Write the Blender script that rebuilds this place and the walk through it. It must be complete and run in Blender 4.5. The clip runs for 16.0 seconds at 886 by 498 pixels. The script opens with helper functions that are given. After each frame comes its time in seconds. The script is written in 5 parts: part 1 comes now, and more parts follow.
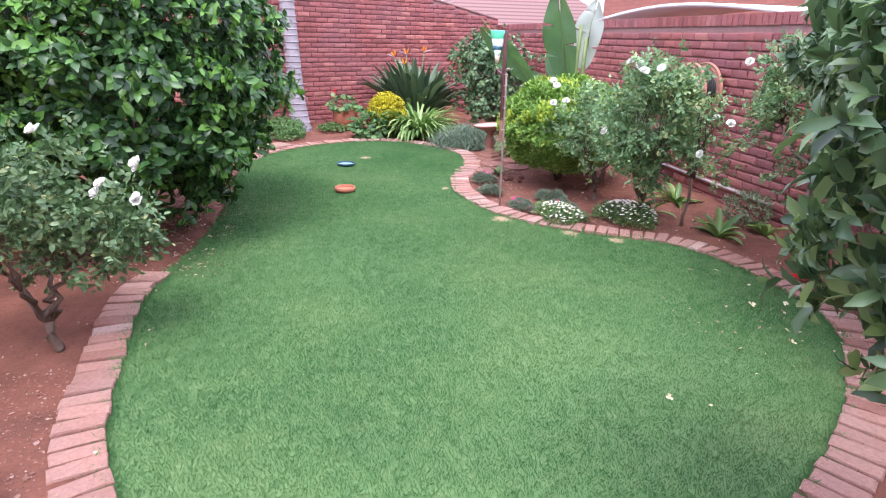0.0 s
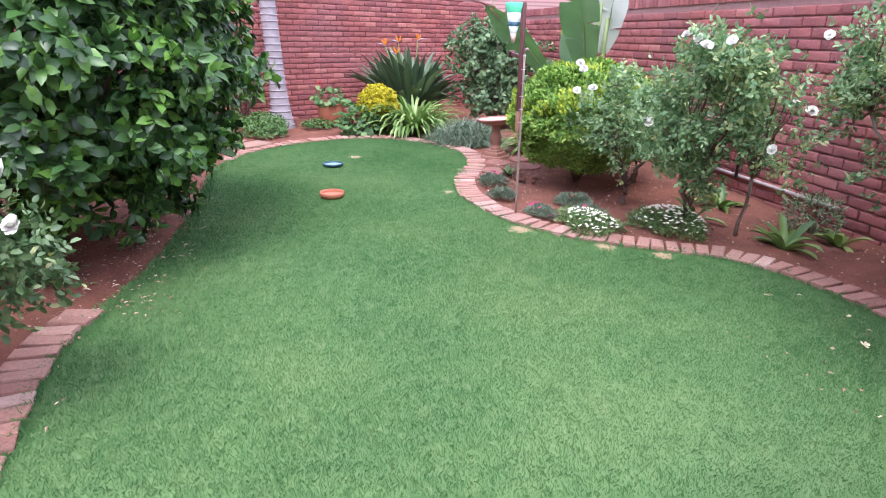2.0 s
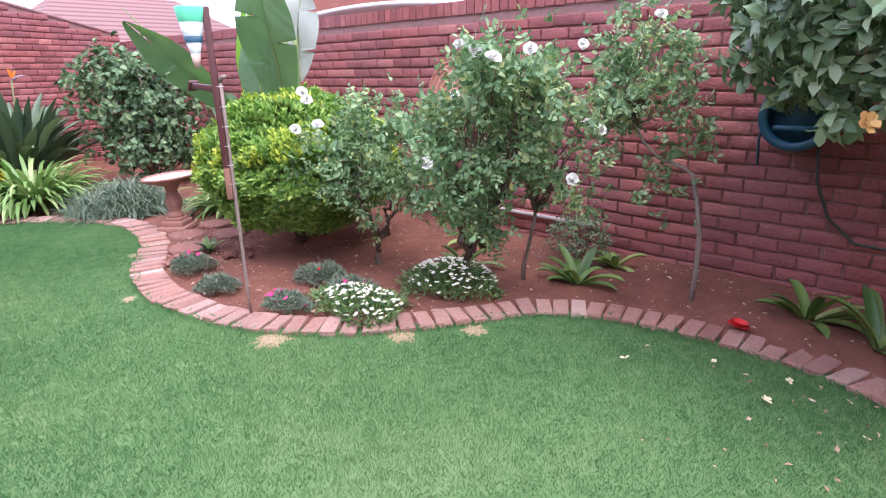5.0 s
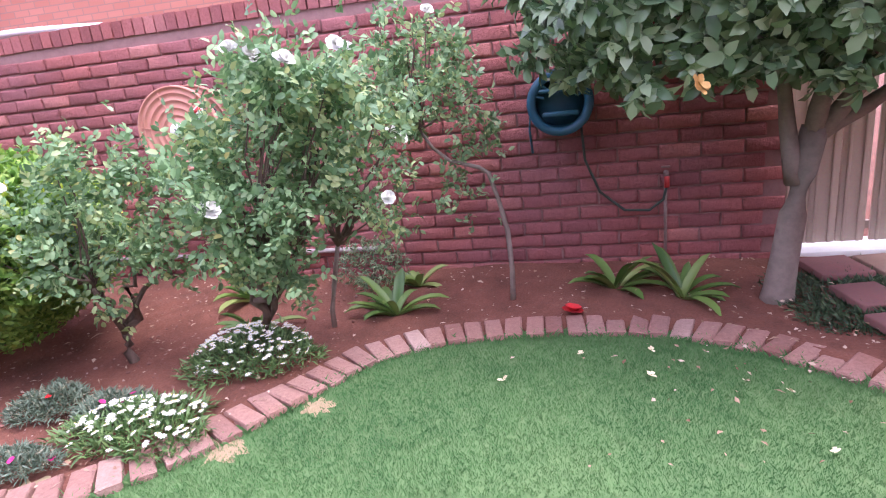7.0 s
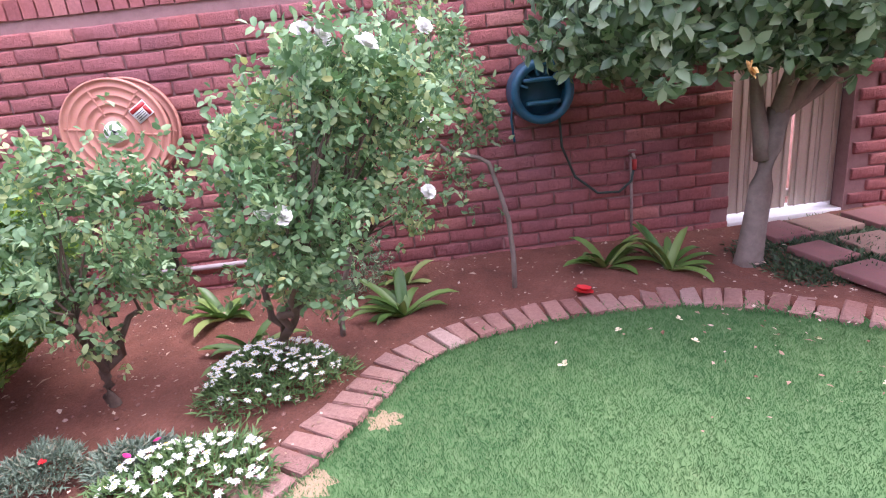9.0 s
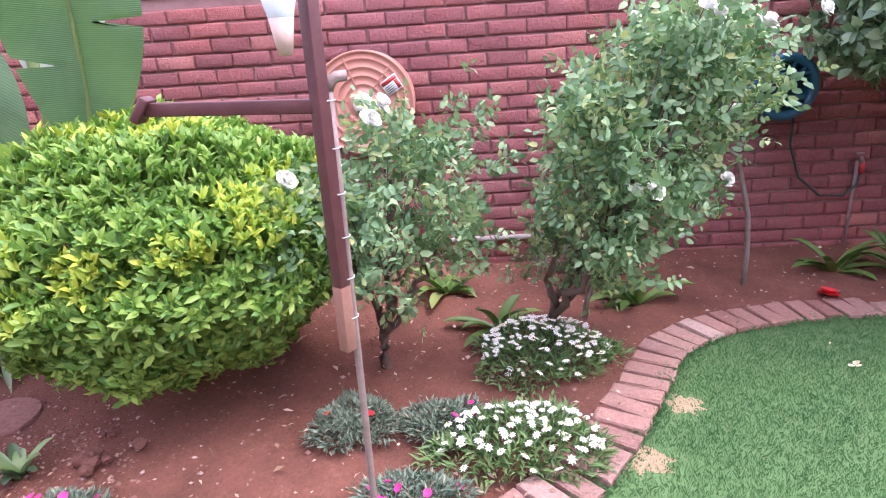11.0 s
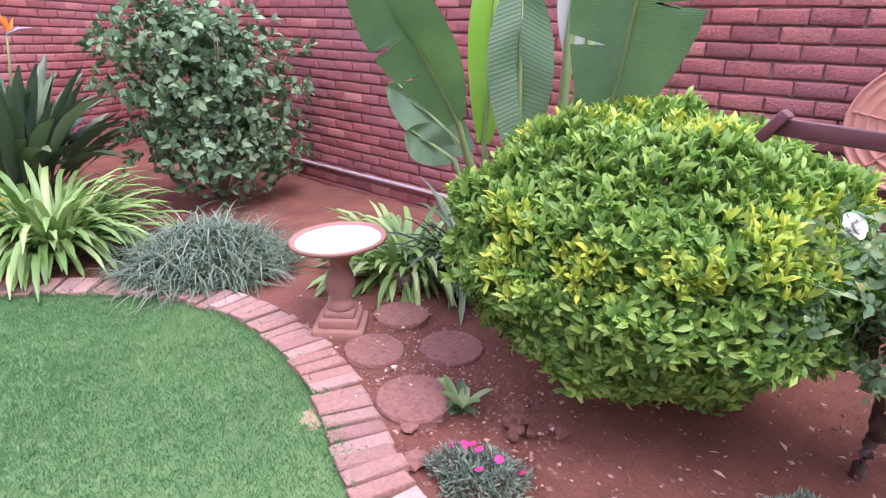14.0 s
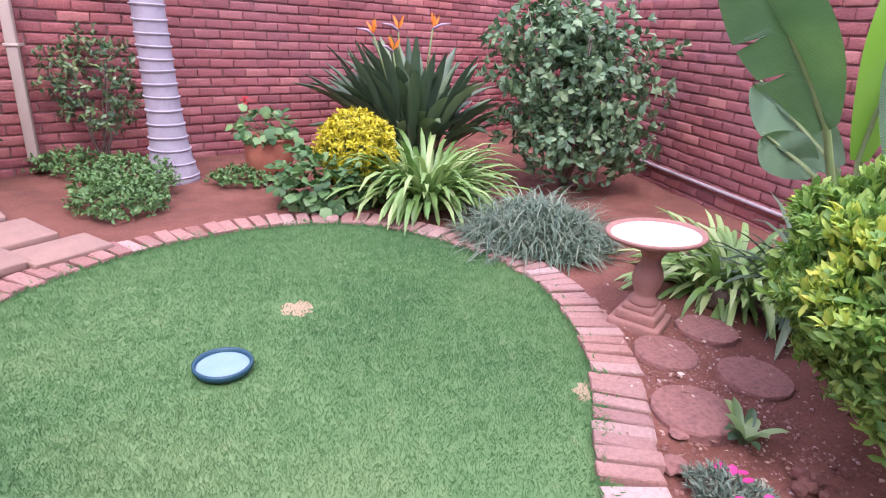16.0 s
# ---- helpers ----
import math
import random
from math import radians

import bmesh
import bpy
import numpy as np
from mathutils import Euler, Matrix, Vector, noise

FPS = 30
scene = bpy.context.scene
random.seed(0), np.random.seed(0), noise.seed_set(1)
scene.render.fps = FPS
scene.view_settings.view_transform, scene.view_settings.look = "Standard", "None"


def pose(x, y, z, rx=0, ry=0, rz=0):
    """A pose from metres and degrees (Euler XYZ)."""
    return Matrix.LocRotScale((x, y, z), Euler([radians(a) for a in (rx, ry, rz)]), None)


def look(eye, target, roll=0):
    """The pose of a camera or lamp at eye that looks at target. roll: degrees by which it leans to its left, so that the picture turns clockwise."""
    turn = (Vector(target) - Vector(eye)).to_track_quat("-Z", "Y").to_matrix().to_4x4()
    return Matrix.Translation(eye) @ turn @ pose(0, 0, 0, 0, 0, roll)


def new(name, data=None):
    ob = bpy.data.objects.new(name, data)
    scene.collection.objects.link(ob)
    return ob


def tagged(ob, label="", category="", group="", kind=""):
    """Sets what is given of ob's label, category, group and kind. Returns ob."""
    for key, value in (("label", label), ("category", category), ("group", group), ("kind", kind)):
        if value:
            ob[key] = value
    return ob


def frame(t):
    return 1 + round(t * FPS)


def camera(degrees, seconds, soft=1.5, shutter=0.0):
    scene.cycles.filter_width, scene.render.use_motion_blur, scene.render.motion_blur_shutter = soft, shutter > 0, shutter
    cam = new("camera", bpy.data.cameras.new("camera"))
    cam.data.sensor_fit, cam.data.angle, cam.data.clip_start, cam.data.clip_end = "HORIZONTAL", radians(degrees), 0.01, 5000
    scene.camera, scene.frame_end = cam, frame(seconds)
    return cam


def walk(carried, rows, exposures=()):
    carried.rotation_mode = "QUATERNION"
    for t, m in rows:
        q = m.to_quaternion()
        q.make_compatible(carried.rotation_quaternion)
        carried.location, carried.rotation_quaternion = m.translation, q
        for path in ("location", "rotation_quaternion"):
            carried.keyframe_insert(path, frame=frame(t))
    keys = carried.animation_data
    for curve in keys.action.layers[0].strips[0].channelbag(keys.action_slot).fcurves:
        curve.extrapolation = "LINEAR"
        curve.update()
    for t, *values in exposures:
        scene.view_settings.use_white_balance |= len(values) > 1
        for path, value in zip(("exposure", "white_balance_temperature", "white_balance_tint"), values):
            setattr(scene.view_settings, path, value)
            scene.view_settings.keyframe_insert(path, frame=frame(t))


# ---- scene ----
cam = camera(74.9, 16.0, soft=1.1)
PATH = [
    (0, (0.345, 0.333, 1.585), (0.808, 2.152, 0.895), 1.3),
    (0.5, (0.361, 0.498, 1.535), (0.819, 2.316, 0.839), 1.3),
    (1, (0.410, 0.686, 1.463), (0.845, 2.508, 0.760), 1.3),
    (1.5, (0.411, 0.945, 1.445), (0.845, 2.767, 0.743), 1.1),
    (2, (0.430, 1.232, 1.414), (0.927, 3.040, 0.718), 1.0),
    (2.5, (0.529, 1.565, 1.420), (1.064, 3.366, 0.733), 0.8),
    (3, (0.535, 1.813, 1.417), (1.140, 3.594, 0.737), 0.7),
    (3.5, (0.547, 2.041, 1.387), (1.367, 3.742, 0.729), 0.5),
    (4, (0.688, 2.289, 1.358), (1.715, 3.884, 0.724), 0.1),
    (4.5, (0.733, 2.501, 1.365), (1.943, 3.963, 0.734), -0.7),
    (5, (0.690, 2.700, 1.340), (2.117, 3.967, 0.741), -1.2),
    (5.2, (0.706, 2.778, 1.338), (2.203, 3.962, 0.741), -1.7),
    (7.3, (0.956, 3.546, 1.258), (2.853, 3.804, 0.678), -7.0),
    (7.5, (0.980, 3.624, 1.277), (2.883, 3.802, 0.687), -7.2),
    (8, (0.979, 3.783, 1.303), (2.887, 3.824, 0.705), -7.5),
    (8.2, (0.962, 3.876, 1.312), (2.865, 3.869, 0.698), -7.5),
    (10.3, (0.942, 5.001, 1.330), (2.828, 4.809, 0.695), -5.6),
    (10.5, (0.939, 5.119, 1.312), (2.833, 4.964, 0.687), -5.2),
    (11, (0.978, 5.337, 1.349), (2.873, 5.345, 0.708), -3.7),
    (11.5, (1.072, 5.556, 1.362), (2.948, 5.836, 0.726), -2.1),
    (12, (1.105, 5.645, 1.383), (2.914, 6.187, 0.725), -0.7),
    (12.5, (1.077, 5.681, 1.362), (2.838, 6.390, 0.732), 0.9),
    (13, (1.086, 5.703, 1.377), (2.779, 6.548, 0.729), 1.2),
    (13.5, (1.126, 5.746, 1.385), (2.731, 6.736, 0.717), 1.6),
    (14, (1.116, 5.804, 1.395), (2.604, 6.951, 0.708), 2.3),
    (14.5, (1.103, 5.792, 1.335), (2.423, 7.142, 0.675), 2.6),
    (15, (1.071, 5.736, 1.311), (2.169, 7.270, 0.646), 3.3),
    (15.5, (1.080, 5.665, 1.315), (1.896, 7.353, 0.618), 3.7),
    (16, (1.109, 5.630, 1.328), (1.691, 7.403, 0.610), 3.8),
]
walk(cam, [(t, look(eye, target, roll)) for t, eye, target, roll in PATH], exposures=[(0.0, 1.45, 5950, 10), (3.0, 1.45, 5950, 11), (5.2, 1.43, 5950, 15), (7.3, 1.75, 5900, 24), (11.0, 1.75, 5950, 21), (12.5, 1.58, 5900, 22), (16.0, 1.4, 5850, 25)])

# ---- world and light: bright overcast ----
world = bpy.data.worlds.new("overcast_sky")
scene.world = world
world.use_nodes = True
wn = world.node_tree.nodes
sky = wn.new("ShaderNodeTexSky")
sky.sky_type = "NISHITA"
sky.sun_disc = False
sky.sun_elevation = radians(63)
sky.sun_rotation = radians(200)
sky.air_density, sky.dust_density, sky.ozone_density = 1.0, 6.0, 1.0
veil = wn.new("ShaderNodeMixRGB")
veil.inputs[0].default_value = 0.72
veil.inputs[2].default_value = (9.2, 8.8, 10.6, 1)
world.node_tree.links.new(sky.outputs[0], veil.inputs[1])
world.node_tree.links.new(veil.outputs[0], wn["Background"].inputs[0])
wn["Background"].inputs[1].default_value = 0.13
sun_data = bpy.data.lights.new("sun", "SUN")
sun_data.energy, sun_data.angle, sun_data.color = 1.0, radians(25), (1.0, 0.96, 0.9)
sun = new("sun", sun_data)
sun.matrix_world = look((-3, -7, 22), (0, 4, 0))

# ---- helpers of this scene ----
R = np.random.RandomState(7)
rnd = random.Random(5)


def link_mesh(name, me, mat, parent=None, label="", kind=""):
    if mat is not None:
        me.materials.append(mat)
    ob = new(name, me)
    if parent is not None:
        ob.parent = parent
    return tagged(ob, label=label, kind=kind)


def part(name, bm, mat, parent=None, label="", smooth=True, kind=""):
    me = bpy.data.meshes.new(name)
    bmesh.ops.recalc_face_normals(bm, faces=bm.faces)
    bm.to_mesh(me)
    bm.free()
    if smooth:
        me.polygons.foreach_set("use_smooth", [True] * len(me.polygons))
    return link_mesh(name, me, mat, parent, label, kind)


def big(name, V, F, mat, parent=None, label="", smooth=False, kind=""):
    """A mesh from arrays: V (n, 3), F (m, 3 or 4)."""
    V = np.asarray(V, dtype=np.float32)
    F = np.asarray(F, dtype=np.int32)
    k = F.shape[1]
    me = bpy.data.meshes.new(name)
    me.vertices.add(len(V))
    me.vertices.foreach_set("co", V.ravel())
    me.loops.add(F.size)
    me.loops.foreach_set("vertex_index", F.ravel())
    me.polygons.add(len(F))
    me.polygons.foreach_set("loop_start", np.arange(0, F.size, k, dtype=np.int32))
    me.polygons.foreach_set("loop_total", np.full(len(F), k, dtype=np.int32))
    me.polygons.foreach_set("use_smooth", np.full(len(F), smooth, dtype=bool))
    me.update(calc_edges=True)
    return link_mesh(name, me, mat, parent, label, kind)


def thing(name, x, y, z, label, category, group="", kind=""):
    ob = new(name)
    ob.empty_display_size = 0.1
    ob.matrix_basis = pose(x, y, z)
    return tagged(ob, label, category, group, kind)


def unit(a):
    return a / np.maximum(np.linalg.norm(a, axis=-1, keepdims=True), 1e-9)


def tube(bm, pts, radii, sides=7):
    """A tapered tube along points."""
    pts = [Vector(p) for p in pts]
    rings = []
    for i, p in enumerate(pts):
        d = (pts[min(i + 1, len(pts) - 1)] - pts[max(i - 1, 0)]).normalized()
        a = d.orthogonal().normalized() if abs(d.z) > 0.99 else d.cross(Vector((0, 0, 1))).normalized()
        b = d.cross(a)
        r = radii[i] if hasattr(radii, "__len__") else radii
        rings.append([bm.verts.new(p + r * (math.cos(2 * math.pi * k / sides) * a + math.sin(2 * math.pi * k / sides) * b)) for k in range(sides)])
    for r0, r1 in zip(rings, rings[1:]):
        for k in range(sides):
            bm.faces.new((r0[k], r0[(k + 1) % sides], r1[(k + 1) % sides], r1[k]))
    bm.faces.new(rings[0][::-1])
    bm.faces.new(rings[-1])


def bend(p, q, n=5, wob=0.02):
    """Points from p to q with a slight wander."""
    p, q = Vector(p), Vector(q)
    out = [p.lerp(q, i / n) for i in range(n + 1)]
    for o in out[1:-1]:
        o += Vector([rnd.uniform(-wob, wob) for _ in range(3)])
    return out


def lathe(bm, profile, sides=40, m=None):
    """A turned body: profile of (radius, height), closed where the radius is 0."""
    rings = []
    for r, z in profile:
        if r < 1e-6:
            rings.append([bm.verts.new((0, 0, z))])
        else:
            rings.append([bm.verts.new((r * math.cos(2 * math.pi * k / sides), r * math.sin(2 * math.pi * k / sides), z)) for k in range(sides)])
    for a, b in zip(rings, rings[1:]):
        for k in range(sides):
            j = (k + 1) % sides
            if len(a) == 1 and len(b) > 1:
                bm.faces.new((a[0], b[j], b[k]))
            elif len(b) == 1 and len(a) > 1:
                bm.faces.new((a[k], a[j], b[0]))
            elif len(a) > 1:
                bm.faces.new((a[k], a[j], b[j], b[k]))
    if m is not None:
        bmesh.ops.transform(bm, matrix=m, verts=bm.verts)


def box(bm, size, m, bevel=0.004):
    """A box with bevelled edges added to bm."""
    made = bmesh.ops.create_cube(bm, size=1.0, matrix=m @ Matrix.Diagonal((*size, 1)))["verts"]
    if bevel:
        edges = list({e for v in made for e in v.link_edges})
        bmesh.ops.bevel(bm, geom=edges, offset=bevel, segments=2, affect="EDGES", profile=0.5)


def closed_curve(points, step):
    """Catmull-Rom through points, closed, in even steps; returns places and unit tangents."""
    P = np.array(points, dtype=float)
    n = len(P)
    out = []
    for i in range(n):
        a, b, c, d = P[(i - 1) % n], P[i], P[(i + 1) % n], P[(i + 2) % n]
        for t in np.linspace(0, 1, 24, endpoint=False):
            out.append(0.5 * ((2 * b) + (c - a) * t + (2 * a - 5 * b + 4 * c - d) * t * t + (3 * b - a - 3 * c + d) * t ** 3))
    out = np.array(out + [out[0]])
    s = np.concatenate([[0], np.cumsum(np.linalg.norm(np.diff(out, axis=0), axis=1))])
    m = int(round(s[-1] / step))
    q = np.linspace(0, s[-1], m, endpoint=False)
    C = np.stack([np.interp(q, s, out[:, 0]), np.interp(q, s, out[:, 1])], 1)
    T = unit(np.roll(C, -1, 0) - np.roll(C, 1, 0))
    return C, T


def inside(X, Y, C):
    """Which of the points lie inside the closed line C."""
    res = np.zeros(X.shape, dtype=bool)
    x0, y0 = C[:, 0], C[:, 1]
    x1, y1 = np.roll(x0, -1), np.roll(y0, -1)
    for a, b, c, d in zip(x0, y0, x1, y1):
        if b == d:
            continue
        hit = ((b > Y) != (d > Y)) & (X < (c - a) * (Y - b) / (d - b) + a)
        res ^= hit
    return res


# ---- materials ----
def material(name, build):
    m = bpy.data.materials.new(name)
    m.use_nodes = True
    nt = m.node_tree
    build(nt, nt.nodes["Principled BSDF"])
    return m


def node(nt, kind, **inputs):
    n = nt.nodes.new(kind)
    for k, v in inputs.items():
        n.inputs[k.replace("_", " ")].default_value = v
    return n


def noise_tex(nt, scale, detail=4.0, rough=0.55, space="Object"):
    co = nt.nodes.new("ShaderNodeTexCoord") if space == "Object" else nt.nodes.new("ShaderNodeNewGeometry")
    n = node(nt, "ShaderNodeTexNoise", Scale=scale, Detail=detail, Roughness=rough)
    nt.links.new(co.outputs["Object" if space == "Object" else "Position"], n.inputs["Vector"])
    return n


def ramp(nt, src, stops):
    r = nt.nodes.new("ShaderNodeValToRGB")
    el = r.color_ramp.elements
    while len(el) < len(stops):
        el.new(0.5)
    for e, (p, c) in zip(el, stops):
        e.position, e.color = p, (*c, 1)
    nt.links.new(src, r.inputs[0])
    return r


def mix(nt, fac, a, b, mode="MIX"):
    m = nt.nodes.new("ShaderNodeMixRGB")
    m.blend_type = mode
    for sock, v in zip(m.inputs, (fac, a, b)):
        if isinstance(v, (int, float)):
            sock.default_value = v
        elif isinstance(v, tuple):
            sock.default_value = (*v, 1)
        else:
            nt.links.new(v, sock)
    return m


def bump(nt, src, dist, strength=0.6):
    b = node(nt, "ShaderNodeBump", Strength=strength, Distance=dist)
    nt.links.new(src, b.inputs["Height"])
    return b


def piece_random(nt):
    """One number for each piece, whether it is an object or an island of a joined mesh."""
    oi = nt.nodes.new("ShaderNodeObjectInfo")
    ge = nt.nodes.new("ShaderNodeNewGeometry")
    a = nt.nodes.new("ShaderNodeMath")
    a.operation = "ADD"
    nt.links.new(oi.outputs["Random"], a.inputs[0])
    nt.links.new(ge.outputs["Random Per Island"], a.inputs[1])
    f = nt.nodes.new("ShaderNodeMath")
    f.operation = "FRACT"
    nt.links.new(a.outputs[0], f.inputs[0])
    return f.outputs[0]


def leaf_mat(name, stops, rough=0.45, thin=0.3, patch=None):
    """Foliage: a colour for each leaf, partly let through by light; patch: (scale, colour, how much) of a second growth."""
    def build(nt, p):
        ge = nt.nodes.new("ShaderNodeNewGeometry")
        one = piece_random(nt)
        col = ramp(nt, one, stops).outputs[0]
        if patch:
            n = noise_tex(nt, patch[0], 2.0, space="Position")
            w = nt.nodes.new("ShaderNodeMath")
            w.operation = "MULTIPLY_ADD"
            nt.links.new(one, w.inputs[0])
            w.inputs[1].default_value = 0.35
            nt.links.new(n.outputs[0], w.inputs[2])
            f = ramp(nt, w.outputs[0], [(patch[2], (0, 0, 0)), (patch[2] + 0.12, (1, 1, 1))])
            col = mix(nt, f.outputs[0], col, patch[1]).outputs[0]
        nt.links.new(col, p.inputs["Base Color"])
        p.inputs["Roughness"].default_value = rough
        tr = nt.nodes.new("ShaderNodeBsdfTranslucent")
        nt.links.new(mix(nt, 0.35, col, (0.5, 0.7, 0.1), "MULTIPLY").outputs[0], tr.inputs[0])
        ms = nt.nodes.new("ShaderNodeMixShader")
        ms.inputs[0].default_value = thin
        nt.links.new(p.outputs[0], ms.inputs[1])
        nt.links.new(tr.outputs[0], ms.inputs[2])
        nt.links.new(ms.outputs[0], nt.nodes["Material Output"].inputs[0])
    return material(name, build)


def plain_mat(name, col, rough=0.6, metal=0.0, wear=None, scale=18.0, grain=0.0015, amount=0.5):
    """A surface with grain and blotches of a second colour."""
    wear = wear or tuple(c * 0.7 for c in col)
    def build(nt, p):
        n = noise_tex(nt, scale, 6.0, 0.65)
        f = ramp(nt, n.outputs[0], [(0.42, (0, 0, 0)), (0.68, (amount, amount, amount))])
        c = mix(nt, f.outputs[0], col, wear)
        fine = noise_tex(nt, scale * 14, 3.0)
        c2 = mix(nt, 0.25, c.outputs[0], fine.outputs[1], "SOFT_LIGHT")
        nt.links.new(c2.outputs[0], p.inputs["Base Color"])
        p.inputs["Roughness"].default_value = rough
        p.inputs["Metallic"].default_value = metal
        nt.links.new(bump(nt, fine.outputs[0], grain).outputs[0], p.inputs["Normal"])
    return material(name, build)


def brick_build(dark, mid, light, stain, rough=0.85):
    def build(nt, p):
        r = piece_random(nt)
        col = ramp(nt, r, [(0.0, dark), (0.45, mid), (0.8, mid), (1.0, light)])
        big_n = noise_tex(nt, 1.3, 4.0, space="Position")
        blot = ramp(nt, big_n.outputs[0], [(0.38, (0, 0, 0)), (0.72, (0.75, 0.75, 0.75))])
        c = mix(nt, blot.outputs[0], col.outputs[0], stain)
        small = noise_tex(nt, 55.0, 6.0, 0.7, space="Position")
        c2 = mix(nt, 0.45, c.outputs[0], small.outputs[0], "OVERLAY")
        nt.links.new(c2.outputs[0], p.inputs["Base Color"])
        p.inputs["Roughness"].default_value = rough
        p.inputs["Specular IOR Level"].default_value = 0.3
        nt.links.new(bump(nt, small.outputs[0], 0.012, 1.0).outputs[0], p.inputs["Normal"])
    return build


M_wall = material("wall_brick", brick_build((0.24, 0.08, 0.08), (0.365, 0.122, 0.114), (0.5, 0.205, 0.175), (0.29, 0.125, 0.14)))
M_mortar = plain_mat("mortar", (0.33, 0.19, 0.18), 0.95, wear=(0.21, 0.115, 0.11), grain=0.004)
M_edge = material("edging_brick", brick_build((0.29, 0.135, 0.11), (0.41, 0.22, 0.18), (0.56, 0.4, 0.35), (0.36, 0.24, 0.215)))


def soil_build(nt, p):
    n = noise_tex(nt, 3.0, 6.0, 0.65, "Position")
    c = ramp(nt, n.outputs[0], [(0.3, (0.13, 0.048, 0.032)), (0.55, (0.2, 0.075, 0.05)), (0.75, (0.25, 0.1, 0.07))])
    f = noise_tex(nt, 70.0, 6.0, 0.7, "Position")
    c2 = mix(nt, 0.6, c.outputs[0], f.outputs[0], "OVERLAY")
    nt.links.new(c2.outputs[0], p.inputs["Base Color"])
    p.inputs["Roughness"].default_value = 0.95
    nt.links.new(bump(nt, f.outputs[0], 0.012, 0.9).outputs[0], p.inputs["Normal"])


M_soil = material("red_soil", soil_build)


def turf_build(blade):
    def build(nt, p):
        n = noise_tex(nt, 0.8, 5.0, 0.6, "Position")
        f = noise_tex(nt, 13.0, 6.0, 0.7, "Position")
        base = ramp(nt, n.outputs[0], [(0.36, (0.062, 0.18, 0.06)), (0.5, (0.11, 0.25, 0.085)), (0.64, (0.195, 0.32, 0.125))])
        tuft = ramp(nt, f.outputs[0], [(0.32, (0.052, 0.145, 0.048)), (0.5, (0.105, 0.24, 0.082)), (0.64, (0.185, 0.31, 0.125)), (0.76, (0.33, 0.33, 0.2))])
        c = mix(nt, 0.5, base.outputs[0], tuft.outputs[0])
        out = c.outputs[0]
        if blade:
            ge = nt.nodes.new("ShaderNodeNewGeometry")
            v = ramp(nt, ge.outputs["Random Per Island"], [(0.0, (0.78, 0.84, 0.78)), (0.5, (1.0, 1.0, 1.0)), (0.94, (1.12, 1.07, 1.05)), (1.0, (1.5, 1.22, 1.3))])
            out = mix(nt, 1.0, out, v.outputs[0], "MULTIPLY").outputs[0]
        else:
            # thatch and crumbs of soil between the blades
            out = mix(nt, 0.35, out, (0.13, 0.14, 0.07)).outputs[0]
        p.inputs["Specular IOR Level"].default_value = 0.2
        nt.links.new(out, p.inputs["Base Color"])
        p.inputs["Roughness"].default_value = 0.8
        if blade:
            # shading normals bent upwards, so upright blades are lit almost like level turf
            up = node(nt, "ShaderNodeVectorMath")
            up.operation = "MULTIPLY_ADD"
            up.inputs[1].default_value = (0.4, 0.4, 0.4)
            up.inputs[2].default_value = (0, 0, 0.75)
            nt.links.new(ge.outputs["Normal"], up.inputs[0])
            nt.links.new(up.outputs[0], p.inputs["Normal"])
            tr = nt.nodes.new("ShaderNodeBsdfTranslucent")
            nt.links.new(out, tr.inputs[0])
            ms = nt.nodes.new("ShaderNodeMixShader")
            ms.inputs[0].default_value = 0.25
            nt.links.new(p.outputs[0], ms.inputs[1])
            nt.links.new(tr.outputs[0], ms.inputs[2])
            nt.links.new(ms.outputs[0], nt.nodes["Material Output"].inputs[0])
    return build


M_turf = material("turf", turf_build(False))
M_blade = material("grass_blade", turf_build(True))
M_bark = plain_mat("bark", (0.16, 0.11, 0.085), 0.9, wear=(0.08, 0.055, 0.045), scale=30, grain=0.004)
M_greybark = plain_mat("grey_bark", (0.26, 0.21, 0.18), 0.9, wear=(0.14, 0.11, 0.09), scale=22, grain=0.004)
M_stem = plain_mat("green_stem", (0.13, 0.16, 0.06), 0.7)
M_palm = plain_mat("palm_trunk", (0.38, 0.34, 0.38), 0.85, wear=(0.24, 0.2, 0.23), scale=9, grain=0.003)
M_terra = plain_mat("terracotta", (0.48, 0.17, 0.1), 0.8, wear=(0.36, 0.13, 0.09))
M_reelred = plain_mat("faded_red_plastic", (0.52, 0.24, 0.18), 0.6, wear=(0.5, 0.19, 0.14), scale=7)
M_stone = plain_mat("cast_stone", (0.36, 0.17, 0.14), 0.95, wear=(0.2, 0.095, 0.085), scale=45, grain=0.014, amount=0.9)
M_slab = plain_mat("sand_slab", (0.32, 0.2, 0.155), 0.9, wear=(0.23, 0.14, 0.115), scale=8, grain=0.003)
M_redslab = plain_mat("red_slab", (0.24, 0.105, 0.1), 0.9, wear=(0.18, 0.1, 0.09), scale=8, grain=0.003)
M_concrete = plain_mat("pale_concrete", (0.72, 0.66, 0.65), 0.85, wear=(0.55, 0.48, 0.46), scale=12)
M_bathbody = plain_mat("pink_concrete", (0.33, 0.165, 0.13), 0.9, wear=(0.22, 0.115, 0.1), scale=14, grain=0.003)
M_cream = plain_mat("cream_paint", (0.5, 0.41, 0.33), 0.55, wear=(0.4, 0.32, 0.26), scale=5, amount=0.3)
M_white = plain_mat("white_paint", (0.8, 0.79, 0.78), 0.5, wear=(0.66, 0.65, 0.64), scale=6, amount=0.3)
